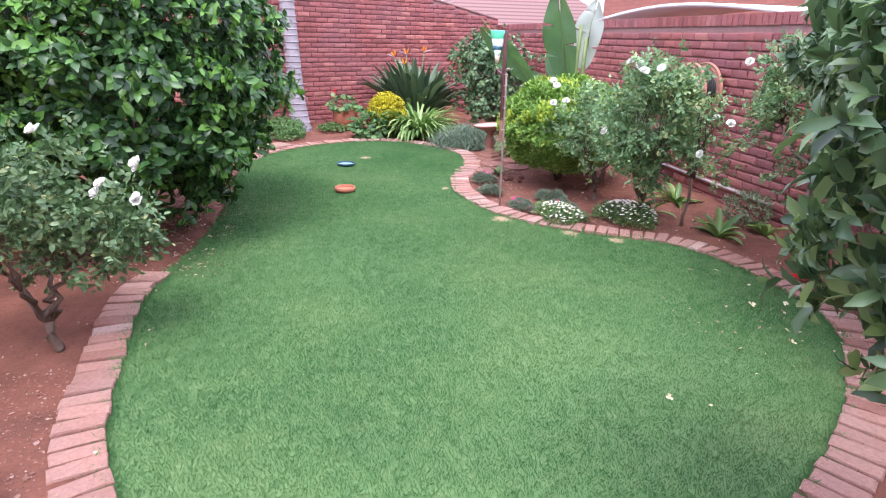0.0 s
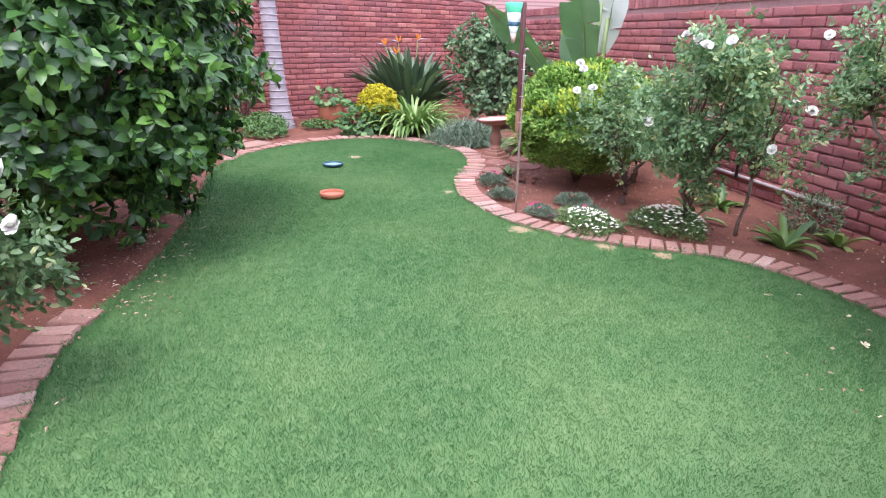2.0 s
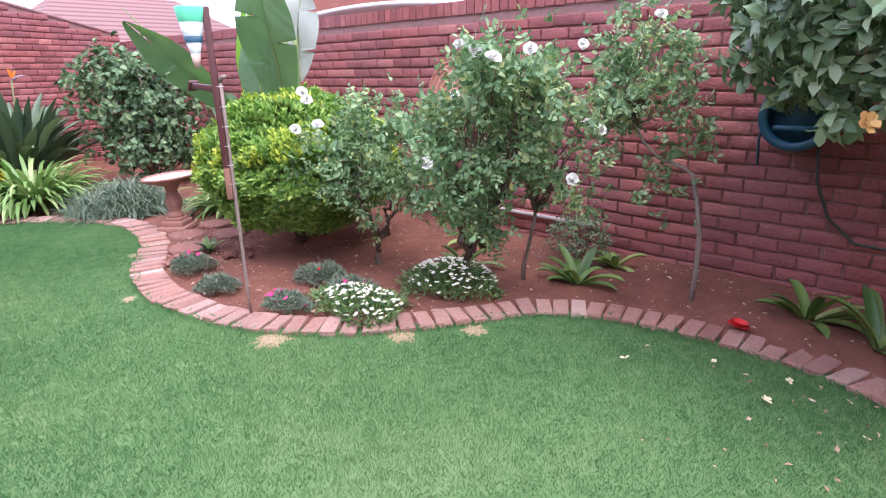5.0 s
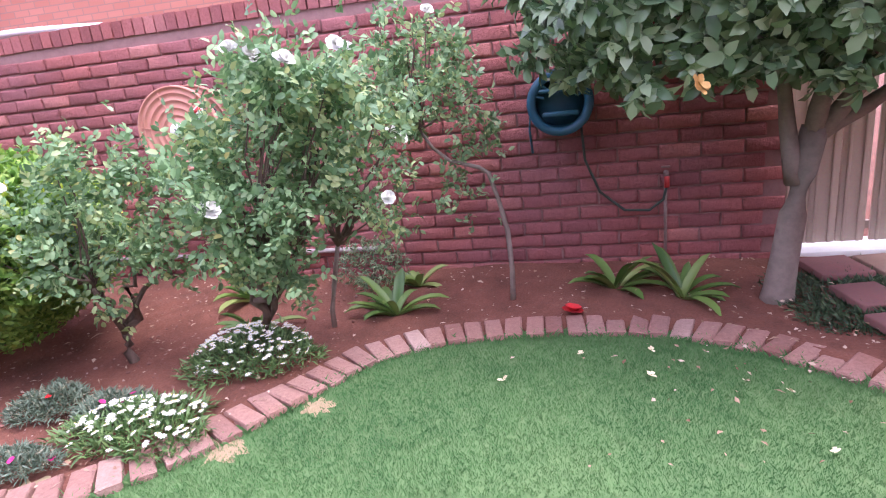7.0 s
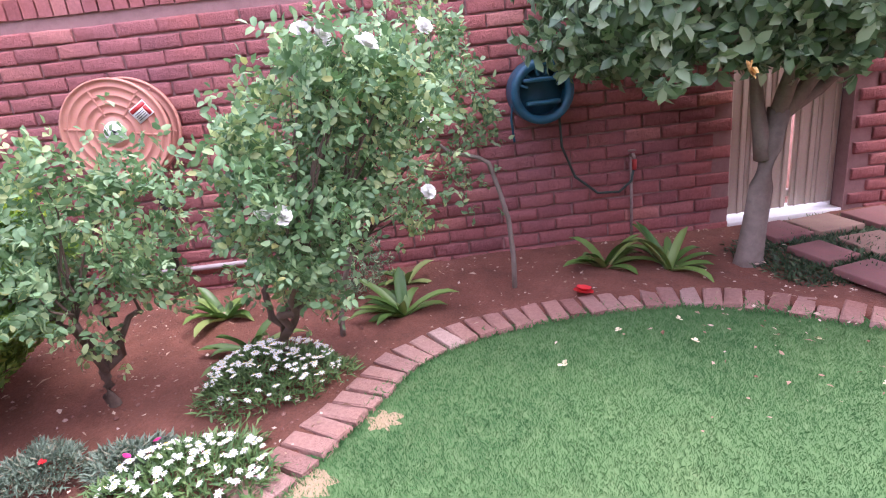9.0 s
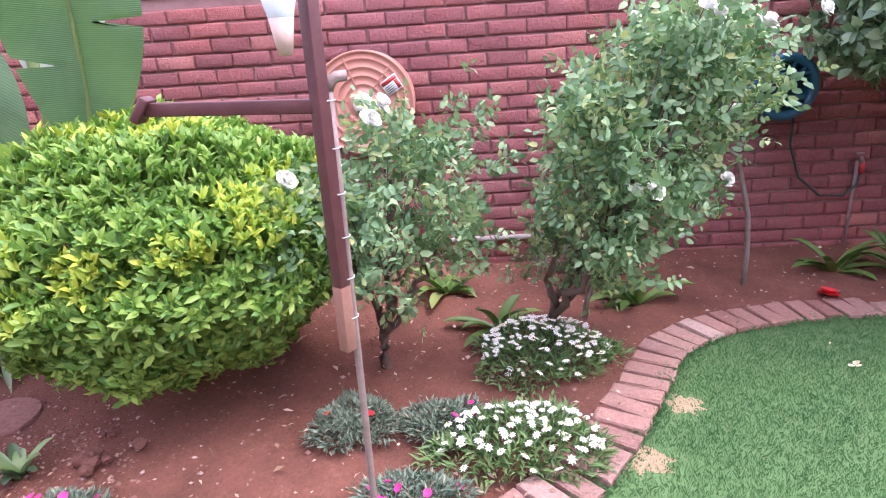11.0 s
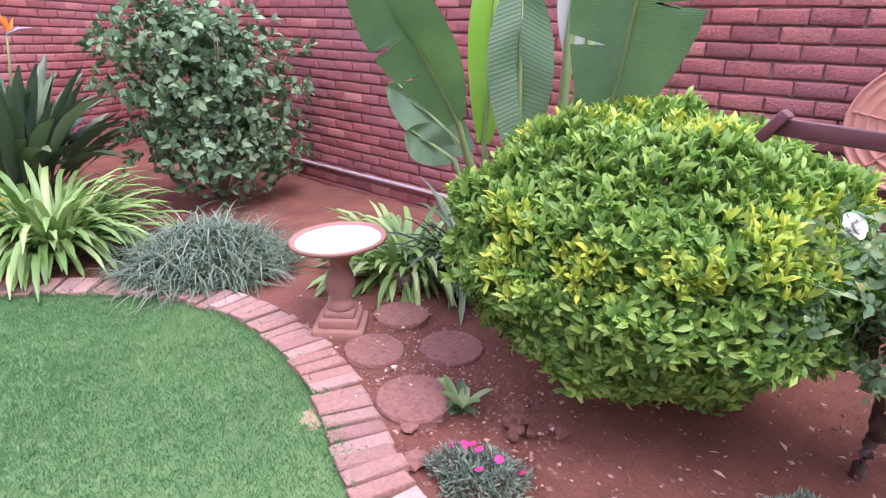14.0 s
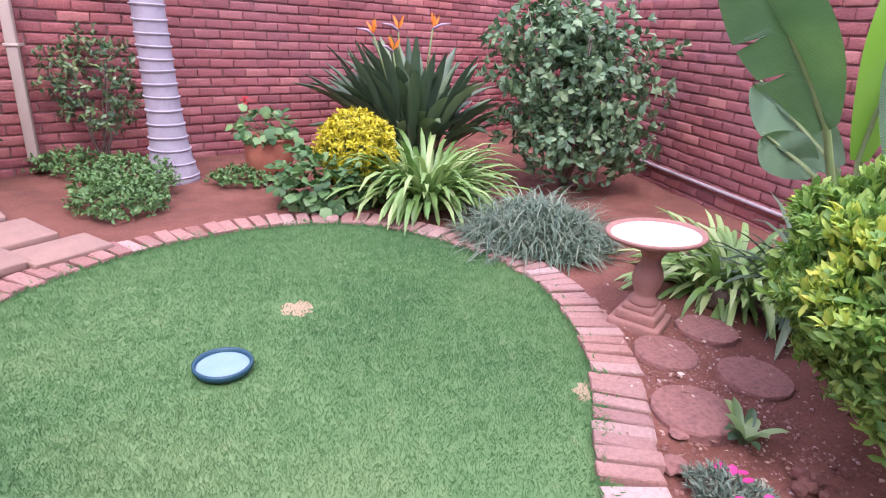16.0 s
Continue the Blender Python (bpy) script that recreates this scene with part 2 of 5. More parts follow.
M_plaster = plain_mat("house_plaster", (0.45, 0.3, 0.26), 0.9, wear=(0.36, 0.24, 0.21), scale=4)
M_brown = plain_mat("brown_steel", (0.1, 0.032, 0.036), 0.5, wear=(0.15, 0.06, 0.055), scale=25)
M_rust = plain_mat("rust", (0.31, 0.155, 0.115), 0.85, wear=(0.25, 0.11, 0.07), scale=40)
M_galv = plain_mat("weathered_pipe", (0.33, 0.25, 0.23), 0.6, 0.2, wear=(0.2, 0.12, 0.11), scale=35)
M_pvc = plain_mat("grey_pvc", (0.4, 0.33, 0.34), 0.55)
M_blue = plain_mat("blue_plastic", (0.018, 0.095, 0.16), 0.4, wear=(0.03, 0.13, 0.2), scale=8)
M_dishrim = plain_mat("dark_teal_plastic", (0.02, 0.075, 0.11), 0.45)
M_bluelight = plain_mat("pale_blue_plastic", (0.2, 0.31, 0.38), 0.6, wear=(0.27, 0.36, 0.42), scale=10)
M_hose = plain_mat("hose_rubber", (0.035, 0.06, 0.05), 0.5)
M_black = plain_mat("black_plastic", (0.02, 0.02, 0.022), 0.5)
M_redplastic = plain_mat("red_plastic", (0.5, 0.04, 0.04), 0.4)
M_mint = plain_mat("mint_plastic", (0.12, 0.62, 0.36), 0.4, wear=(0.2, 0.7, 0.45))
M_clear = plain_mat("milky_plastic", (0.62, 0.68, 0.68), 0.35, wear=(0.5, 0.58, 0.6))
M_tan = plain_mat("tan_plastic", (0.62, 0.45, 0.38), 0.5)
M_navy = plain_mat("navy_band", (0.03, 0.1, 0.16), 0.5)
M_petal = plain_mat("white_petal", (0.82, 0.82, 0.78), 0.6, wear=(0.75, 0.75, 0.62))
M_pink = plain_mat("magenta_petal", (0.55, 0.03, 0.2), 0.6)
M_redflower = plain_mat("red_petal", (0.65, 0.03, 0.035), 0.6)
M_yellow = plain_mat("yellow_petal", (0.75, 0.6, 0.12), 0.6)
M_orange = plain_mat("orange_petal", (0.8, 0.26, 0.03), 0.5)
M_dry = leaf_mat("dry_leaf", [(0, (0.2, 0.1, 0.06)), (0.5, (0.42, 0.27, 0.19)), (1, (0.7, 0.55, 0.45))], 0.8, 0.1)
M_clod = plain_mat("soil_clod", (0.19, 0.08, 0.06), 0.95, wear=(0.12, 0.05, 0.04), scale=30, grain=0.006)
M_pebble = leaf_mat("pebble", [(0, (0.2, 0.09, 0.07)), (0.75, (0.29, 0.145, 0.115)), (1, (0.46, 0.32, 0.28))], 0.9, 0.0)
L_hedge = leaf_mat("hedge_leaf", [(0, (0.025, 0.06, 0.024)), (0.55, (0.062, 0.15, 0.042)), (0.88, (0.12, 0.26, 0.06)), (1, (0.2, 0.39, 0.07))], 0.33, 0.25, (1.7, (0.18, 0.37, 0.065), 0.75))
L_citrus = leaf_mat("citrus_leaf", [(0, (0.08, 0.15, 0.08)), (0.6, (0.22, 0.33, 0.18)), (1, (0.42, 0.52, 0.33))], 0.3, 0.3)
L_shrub = leaf_mat("broad_shrub_leaf", [(0, (0.05, 0.1, 0.05)), (0.6, (0.13, 0.22, 0.1)), (1, (0.27, 0.38, 0.14))], 0.33, 0.3)
L_gold = leaf_mat("golden_leaf", [(0, (0.12, 0.26, 0.055)), (0.5, (0.25, 0.43, 0.085)), (1, (0.41, 0.56, 0.12))], 0.5, 0.4)
L_goldtip = leaf_mat("golden_tip_leaf", [(0, (0.36, 0.53, 0.09)), (0.6, (0.52, 0.62, 0.09)), (1, (0.68, 0.68, 0.1))], 0.45, 0.36)
L_yellow = leaf_mat("yellow_leaf", [(0, (0.32, 0.3, 0.012)), (0.5, (0.6, 0.52, 0.015)), (1, (0.75, 0.66, 0.03))], 0.5, 0.25)
L_rose = leaf_mat("rose_leaf", [(0, (0.1, 0.195, 0.09)), (0.5, (0.205, 0.345, 0.165)), (0.96, (0.36, 0.49, 0.26)), (1, (0.55, 0.5, 0.18))], 0.5, 0.3, (3.0, (0.42, 0.5, 0.23), 0.8))
L_roseleaf = leaf_mat("dark_rose_leaf", [(0, (0.06, 0.115, 0.05)), (0.5, (0.13, 0.22, 0.095)), (0.95, (0.26, 0.37, 0.19)), (1, (0.42, 0.42, 0.18))], 0.45, 0.25)
L_hib = leaf_mat("grey_green_leaf", [(0, (0.07, 0.13, 0.065)), (0.6, (0.15, 0.255, 0.125)), (1, (0.3, 0.41, 0.21))], 0.5, 0.28)
L_agap = leaf_mat("strap_leaf", [(0, (0.13, 0.25, 0.06)), (0.6, (0.25, 0.39, 0.12)), (1, (0.43, 0.53, 0.22))], 0.4, 0.25)
L_strel = leaf_mat("strelitzia_leaf", [(0, (0.05, 0.085, 0.05)), (0.7, (0.1, 0.16, 0.085)), (1, (0.2, 0.27, 0.14))], 0.4, 0.15)
L_grey = leaf_mat("grey_grass_leaf", [(0, (0.09, 0.15, 0.1)), (0.6, (0.17, 0.24, 0.16)), (1, (0.3, 0.34, 0.24))], 0.5, 0.2)
L_dianth = leaf_mat("blue_green_leaf", [(0, (0.09, 0.135, 0.095)), (0.8, (0.2, 0.265, 0.19)), (1, (0.36, 0.32, 0.22))], 0.55, 0.15)
L_daisy = leaf_mat("daisy_leaf", [(0, (0.07, 0.15, 0.05)), (1, (0.22, 0.34, 0.12))], 0.5, 0.2)
L_fern = leaf_mat("clivia_leaf", [(0, (0.06, 0.14, 0.03)), (0.8, (0.18, 0.28, 0.07)), (1, (0.3, 0.36, 0.12))], 0.38, 0.2)
L_ger = leaf_mat("geranium_leaf", [(0, (0.05, 0.13, 0.04)), (0.8, (0.14, 0.26, 0.085)), (1, (0.24, 0.37, 0.14))], 0.55, 0.2)
L_dwarf = leaf_mat("dwarf_grass_leaf", [(0, (0.03, 0.06, 0.03)), (0.8, (0.07, 0.12, 0.055)), (1, (0.13, 0.18, 0.08))], 0.5, 0.15)
L_cover = leaf_mat("ground_cover_leaf", [(0, (0.06, 0.15, 0.04)), (1, (0.18, 0.32, 0.1))], 0.5, 0.2)


def banana_build(nt, p):
    n = noise_tex(nt, 3.0, 4.0)
    c = ramp(nt, n.outputs[0], [(0.3, (0.085, 0.16, 0.085)), (0.7, (0.15, 0.25, 0.13))])
    w = nt.nodes.new("ShaderNodeTexWave")
    co = nt.nodes.new("ShaderNodeUVMap")
    w.inputs["Scale"].default_value = 16.0
    w.inputs["Distortion"].default_value = 0.6
    nt.links.new(co.outputs[0], w.inputs["Vector"])
    c2 = mix(nt, 0.22, c.outputs[0], w.outputs[0], "SOFT_LIGHT")
    nt.links.new(c2.outputs[0], p.inputs["Base Color"])
    p.inputs["Roughness"].default_value = 0.38
    nt.links.new(bump(nt, w.outputs[0], 0.003, 0.5).outputs[0], p.inputs["Normal"])
    tr = nt.nodes.new("ShaderNodeBsdfTranslucent")
    nt.links.new(mix(nt, 1.0, c.outputs[0], (1.2, 1.5, 0.6), "MULTIPLY").outputs[0], tr.inputs[0])
    ms = nt.nodes.new("ShaderNodeMixShader")
    ms.inputs[0].default_value = 0.22
    nt.links.new(p.outputs[0], ms.inputs[1])
    nt.links.new(tr.outputs[0], ms.inputs[2])
    nt.links.new(ms.outputs[0], nt.nodes["Material Output"].inputs[0])


L_banana = material("banana_leaf", banana_build)

# ---- the plan ----
LAWN = [(-0.42, 2.09), (-0.6, 2.57), (-0.68, 3.19), (-0.74, 4.0), (-0.5, 5.0), (-0.4, 6.2), (-0.4, 7.6), (-0.2, 8.5), (0.11, 8.94), (0.42, 9.22), (0.81, 9.43),
        (1.24, 9.56), (1.75, 9.52), (2.15, 9.26), (2.5, 8.8), (2.66, 8.31), (2.62, 7.81), (2.5, 7.42), (2.34, 7.11), (2.16, 6.75), (2.07, 6.2), (2.18, 5.5),
        (2.53, 4.95), (2.95, 4.62), (3.3, 4.38), (3.52, 4.02), (3.6, 3.52), (3.58, 3.04), (3.43, 2.66), (3.15, 2.33), (2.72, 1.95), (2.09, 1.57), (1.4, 1.25), (0.6, 1.2), (-0.1, 1.55)]
EDGE, EDGE_T = closed_curve(LAWN, 0.1)
EDGE_N = np.stack([EDGE_T[:, 1], -EDGE_T[:, 0]], 1)
if inside(np.array([EDGE[0, 0] + 0.05 * EDGE_N[0, 0]]), np.array([EDGE[0, 1] + 0.05 * EDGE_N[0, 1]]), EDGE)[0]:
    EDGE_N = -EDGE_N
TURF = EDGE - EDGE_N * 0.085

E_X0, E_SLOPE = 4.40, 0.035   # the east wall's face: x = E_X0 + E_SLOPE * y
E_TOP = 1.85
N_P, N_DIR = Vector((0.81, 11.70, 0)), Vector((1, 0.47, 0)).normalized()


def east_x(y):
    return E_X0 + E_SLOPE * y


# ---- ground ----
def soil_height(X, Y):
    h = np.zeros_like(X)
    for k, (fx, fy, a) in enumerate([(1.7, 2.3, 0.012), (5.1, 4.3, 0.008), (13.0, 11.0, 0.005), (23.0, 29.0, 0.003)]):
        h += a * np.sin(fx * X + 1.3 * k) * np.sin(fy * Y + 0.7 * k)
    near = np.clip((X - 2.6) / 2.0, 0, 1) * np.clip((13 - Y) / 2, 0, 1)
    return h + 0.03 * near


def make_ground():
    xs = np.concatenate([[-400, -80, -20, -8], np.arange(-5, 5.6, 0.055), [7, 12, 30, 90, 400]])
    ys = np.concatenate([[-400, -80, -20, -6], np.arange(-2, 14.2, 0.055), [17, 25, 60, 150, 500]])
    X, Y = np.meshgrid(xs, ys)
    Z = soil_height(X, Y) + R.uniform(-0.004, 0.004, X.shape)
    Z[inside(X, Y, EDGE)] = -0.05
    far = (X < -5) | (X > 5.5) | (Y < -2) | (Y > 14)
    Z[far] = -0.02
    V = np.stack([X, Y, Z], -1).reshape(-1, 3)
    w = len(xs)
    i = (np.arange(len(ys) - 1)[:, None] * w + np.arange(w - 1)[None]).ravel()
    F = np.stack([i, i + 1, i + w + 1, i + w], 1)
    tagged(big("ground", V, F, M_soil, smooth=True), "bare red-brown garden soil with crumbs and ripples", "soil", kind="structure")


make_ground()


def make_lawn():
    xs, ys = np.arange(-0.9, 3.75, 0.06), np.arange(1.0, 9.7, 0.06)
    X, Y = np.meshgrid(xs, ys)
    w = len(xs)
    ok = inside(X, Y, EDGE)
    Z = 0.002 * np.sin(2.1 * X + 0.5) * np.sin(1.7 * Y) + R.uniform(-0.001, 0.001, X.shape) - 0.001
    V = np.stack([X, Y, Z], -1).reshape(-1, 3)
    i = (np.arange(len(ys) - 1)[:, None] * w + np.arange(w - 1)[None]).ravel()
    F = np.stack([i, i + 1, i + w + 1, i + w], 1)
    F = F[ok.ravel()[F].all(1)]
    used = np.unique(F)
    remap = np.zeros(len(V), dtype=int)
    remap[used] = np.arange(len(used))
    tagged(big("lawn", V[used], remap[F], M_turf, smooth=True), "freshly mown green lawn with paler worn patches", "lawn", kind="structure")


make_lawn()
BARE = [(1.23, 8.23, 0.11), (2.35, 5.35, 0.1), (2.15, 5.2, 0.12), (2.62, 4.72, 0.12), (2.9, 4.45, 0.1), (1.9, 6.4, 0.08), (2.32, 7.3, 0.1), (2.2, 6.9, 0.08)]


def make_grass():
    n = 1450000
    P = np.stack([R.uniform(-0.9, 3.7, n), R.uniform(1.1, 9.7, n)], 1)
    ok = inside(P[:, 0], P[:, 1], TURF)
    P = P[ok]
    keep = np.ones(len(P), dtype=bool)
    for x, y, r in BARE:
        d = np.hypot((P[:, 0] - x), (P[:, 1] - y))
        keep &= (d > r * R.uniform(0.35, 1.15, len(P))) | (R.rand(len(P)) < 0.12)
    P = P[keep]
    rim = (R.rand(52000) * len(TURF)).astype(int)
    Q = TURF[rim] + EDGE_N[rim] * R.normal(0.004, 0.024, (len(rim), 1)) + EDGE_T[rim] * R.uniform(-0.05, 0.05, (len(rim), 1))
    tall = np.concatenate([np.ones(len(P)), np.full(len(Q), 2.0)])
    P = np.concatenate([P, Q])
    n = len(P)
    a = R.uniform(0, 2 * np.pi, n)
    h = R.gamma(6, 0.00145, n) * tall
    lean = R.uniform(0.2, 1.1, n) * h
    s = np.stack([np.cos(a), np.sin(a)], 1)
    f = np.stack([-np.sin(a + R.normal(0, 0.5, n)), np.cos(a)], 1)
    w = R.uniform(0.0006, 0.00105, n)[:, None]
    z0 = np.full((n, 1), -0.006)
    V = np.empty((n, 4, 3), dtype=np.float32)
    V[:, 0] = np.concatenate([P - s * w, z0], 1)
    V[:, 1] = np.concatenate([P + s * w, z0], 1)
    mid = P + f * (lean * 0.4)[:, None]
    V[:, 2] = np.concatenate([mid + s * w * 0.8, (h * 0.62)[:, None]], 1)
    V[:, 3] = np.concatenate([P + f * lean[:, None], h[:, None]], 1)
    F = np.arange(n)[:, None] * 4 + np.array([[0, 1, 2, 3]])
    tagged(big("grass_blades", V.reshape(-1, 3), F, M_blade, kind="stuff"), "short fine green grass blades on the lawn", "grass")


make_grass()


def bare_patches():
    for x, y, r in BARE:
        bm = bmesh.new()
        c = bm.verts.new((0, 0, 0.006))
        ring = [bm.verts.new((math.cos(a) * q, math.sin(a) * q, -0.002)) for a, q in ((k * math.pi / 12, r * rnd.uniform(0.55, 1.1)) for k in range(24))]
        for k in range(24):
            bm.faces.new((c, ring[k], ring[(k + 1) % 24]))
        o = part("bare_patch", bm, M_straw)
        o.matrix_basis = pose(x, y, 0.0)
        tagged(o, "thin straw-coloured worn patch in the lawn", "worn patch", kind="structure")


M_straw = plain_mat("dry_thatch", (0.4, 0.29, 0.18), 0.95, wear=(0.3, 0.27, 0.13), scale=40, grain=0.006)
bare_patches()


# ---- foliage builders ----
LEAF1 = np.array([(0, 0, 0), (0.45, -0.5, 0.07), (0.45, 0.5, 0.07), (0.5, 0, 0), (1, 0, -0.12)])
FACE1 = np.array([(0, 1, 3), (0, 3, 2), (1, 4, 3), (3, 4, 2)])
LEAF2 = np.array([(0, 0, 0), (0.2, -0.37, 0.08), (0.24, 0, 0.02), (0.2, 0.37, 0.08), (0.66, -0.42, 0.06), (0.64, 0, 0.0), (0.66, 0.42, 0.06), (1, 0, -0.16)])
FACE2 = np.array([(0, 1, 2), (0, 2, 3), (1, 4, 5), (1, 5, 2), (2, 5, 6), (2, 6, 3), (4, 7, 5), (5, 7, 6)])


def leaf_arrays(P, D, U, L, W, fine=False):
    T, F = (LEAF2, FACE2) if fine else (LEAF1, FACE1)
    D = unit(D)
    S = unit(np.cross(D, U))
    N = np.cross(S, D)
    n = len(P)
    V = (P[:, None] + T[None, :, 0:1] * (L[:, None, None] * D[:, None]) + T[None, :, 1:2] * (W[:, None, None] * S[:, None])
         + T[None, :, 2:3] * (L[:, None, None] * N[:, None]))
    FF = (np.arange(n)[:, None, None] * len(T) + F[None]).reshape(-1, 3)
    return V.reshape(-1, 3), FF


def leaves(name, P, D, U, L, W, mat, parent, fine=False, label=""):
    V, F = leaf_arrays(P, D, U, L, W, fine)
    return big(name, V, F, mat, parent, label, smooth=True)


def rand_dirs(n):
    return unit(R.normal(size=(n, 3)))


def ellipsoid_shoots(n, c, r, depth=0.25, rough=0.12, freq=3.0, low=-1.0):
    """Places and outward ways on a lumpy ellipsoid, most of them near its surface."""
    d = rand_dirs(int(n * 1.6))
    d = d[d[:, 2] > low][:n]
    lump = 1 + rough * (np.sin(freq * d[:, 0] * 2 + 1) * np.sin(freq * d[:, 1] * 2.3 + 2) + 0.7 * np.sin(freq * 3.1 * d[:, 2] + 4 * d[:, 0]) + 0.5 * np.sin(freq * 5 * d[:, 1] + freq * 4 * d[:, 2]))
    k = lump * (1 - depth * R.beta(0.8, 2.2, len(d)))
    P = np.array(c) + d * np.array(r) * k[:, None]
    N = unit(d / np.array(r))
    return P, N


def shoot_leaves(P, N, per, length, width, spread=0.8, jitter=0.25, stem=0.03, lift=0.15):
    """Rosettes of leaves at shoots: places, ways, ups, lengths, widths."""
    n = len(P)
    Pn, Nn = np.repeat(P, per, 0), np.repeat(N, per, 0)
    ref = unit(np.cross(Nn, rand_dirs(n * per)))
    D = unit(Nn * R.uniform(0.25, 1.0, (n * per, 1)) + ref * spread + np.array([0, 0, lift]) + R.normal(0, jitter, (n * per, 3)))
    Pn = Pn + Nn * R.uniform(-1, 0.4, (n * per, 1)) * stem
    U = unit(Nn + np.array([0, 0, 0.6]) + R.normal(0, 0.3, (n * per, 3)))
    L = length * R.uniform(0.55, 1.2, n * per)
    return Pn, D, U, L, L * width * R.uniform(0.8, 1.15, n * per)


def straps(base, az, elev, length, width, droop, k=6, fold=0.25, profile="strap"):
    """Arching ribbons: arrays of base places, azimuth, first elevation (radians), length, width and droop."""
    n = len(az)
    P = np.array(base, dtype=float)
    h = np.stack([np.cos(az), np.sin(az), np.zeros(n)], 1)
    s = np.stack([-np.sin(az), np.cos(az), np.zeros(n)], 1)
    V = np.empty((n, k + 1, 3, 3))
    e = elev.copy()
    for i in range(k + 1):
        t = i / k
        if profile == "strap":
            w = width * (0.7 + 0.3 * np.sin(np.pi * t)) * (1 - max(0, (t - 0.75) / 0.25) ** 2 * 0.85)
        elif profile == "paddle":
            w = width * (0.16 if t < 0.42 else 0.16 + 0.84 * math.sin(math.pi * min(1, (t - 0.42) / 0.56)) ** 0.7)
        else:
            w = width * (1 - t) ** 0.6 + 0.0006
        w = np.broadcast_to(w, (n,))
        up = -np.sin(e)[:, None] * h + np.cos(e)[:, None] * np.array([0, 0, 1.0])
        V[:, i, 0] = P - s * w[:, None] * 0.5 + up * (w * fold)[:, None]
        V[:, i, 1] = P
        V[:, i, 2] = P + s * w[:, None] * 0.5 + up * (w * fold)[:, None]
        P = P + (np.cos(e)[:, None] * h + np.sin(e)[:, None] * np.array([0, 0, 1.0])) * (length / k)[:, None]
        e = e - droop / k * (0.5 + t)
    F = []
    for i in range(k):
        a = i * 3
        F += [(a, a + 1, a + 4, a + 3), (a + 1, a + 2, a + 5, a + 4)]
    F = (np.arange(n)[:, None, None] * (3 * (k + 1)) + np.array(F)[None]).reshape(-1, 4)
    V = V.reshape(-1, 3)
    V[:, 2] = np.maximum(V[:, 2], 0.012)
    return V, F


def limbs(parent, base, forks, mat, r0=0.02, name="stem", label=""):
    """Tapered stems from the base to each fork."""
    made = []
    for q in forks:
        bm = bmesh.new()
        pts = bend(base, q, 5, 0.025)
        tube(bm, pts, [r0 * (1 - 0.13 * i) for i in range(6)], 7)
        made.append(part(name, bm, mat, parent, label))
    return made


PETAL = np.array([(0, 0, 0), (0.4, -0.42, 0.1), (0.4, 0, 0.0), (0.4, 0.42, 0.1), (0.85, -0.4, 0.2), (0.9, 0, 0.08), (0.85, 0.4, 0.2), (1.0, -0.2, 0.14), (1.02, 0.2, 0.14)])
PETAL_F = np.array([(0, 1, 2), (0, 2, 3), (1, 4, 5), (1, 5, 2), (2, 5, 6), (2, 6, 3), (4, 7, 5), (7, 8, 5), (8, 6, 5)])


def flower_mesh(name, petals, r, mat, rings=3):
    """A double flower: rings of cupped petals opening upwards."""
    P, D, U, L, W = [], [], [], [], []
    for k in range(rings):
        n = max(1, petals - 2 * k)
        for i in range(n):
            a = 2 * math.pi * (i + 0.5 * k) / n
            tilt = (0.1 + 0.33 * k) if rings < 3 else 0.32 + 0.26 * k + 0.3 * math.sin(5.3 * i + 2.1 * k)
            P.append((0, 0, 0.12 * r * k))
            D.append((math.cos(a) * math.cos(tilt), math.sin(a) * math.cos(tilt), math.sin(tilt)))
            U.append((-math.cos(a) * math.sin(tilt), -math.sin(a) * math.sin(tilt), math.cos(tilt)))
            L.append(r * (1.0 - 0.12 * k))
            W.append(r * (1.0 - 0.12 * k))
    D, U, L, W = unit(np.array(D)), np.array(U), np.array(L), np.array(W)
    S = unit(np.cross(D, U))
    V = np.array(P)[:, None] + PETAL[None, :, 0:1] * (L[:, None, None] * D[:, None]) + PETAL[None, :, 1:2] * (W[:, None, None] * S[:, None]) + PETAL[None, :, 2:3] * (L[:, None, None] * U[:, None])
    V = V.reshape(-1, 3)
    F = (np.arange(len(D))[:, None, None] * len(PETAL) + PETAL_F[None]).reshape(-1, 3)
    me = bpy.data.meshes.new(name)
    me.from_pydata(V.tolist(), [], F.tolist())
    me.materials.append(mat)
    me.polygons.foreach_set("use_smooth", [True] * len(me.polygons))
    return me


ROSE_FLOWER = flower_mesh("rose_flower", 8, 0.04, M_petal, 4)


def put_flowers(parent, mesh, places, scale=1.0, name="flower", label=""):
    for p in places:
        o = new(name, mesh)
        o.parent = parent
        o.matrix_basis = Matrix.Translation(Vector(p) - parent.location) @ Vector((-0.55 + rnd.uniform(-0.35, 0.35), -0.55 + rnd.uniform(-0.35, 0.35), 0.6)).to_track_quat("Z", "Y").to_matrix().to_4x4() @ pose(0, 0, 0, 0, 0, rnd.uniform(0, 360)) @ Matrix.Scale(scale * rnd.uniform(0.85, 1.1), 4)
        tagged(o, label)


def world_child(parent, ob):
    """Keeps a child that was built in world places where it is."""
    ob.matrix_parent_inverse = Matrix.Translation(parent.location).inverted()
    return ob


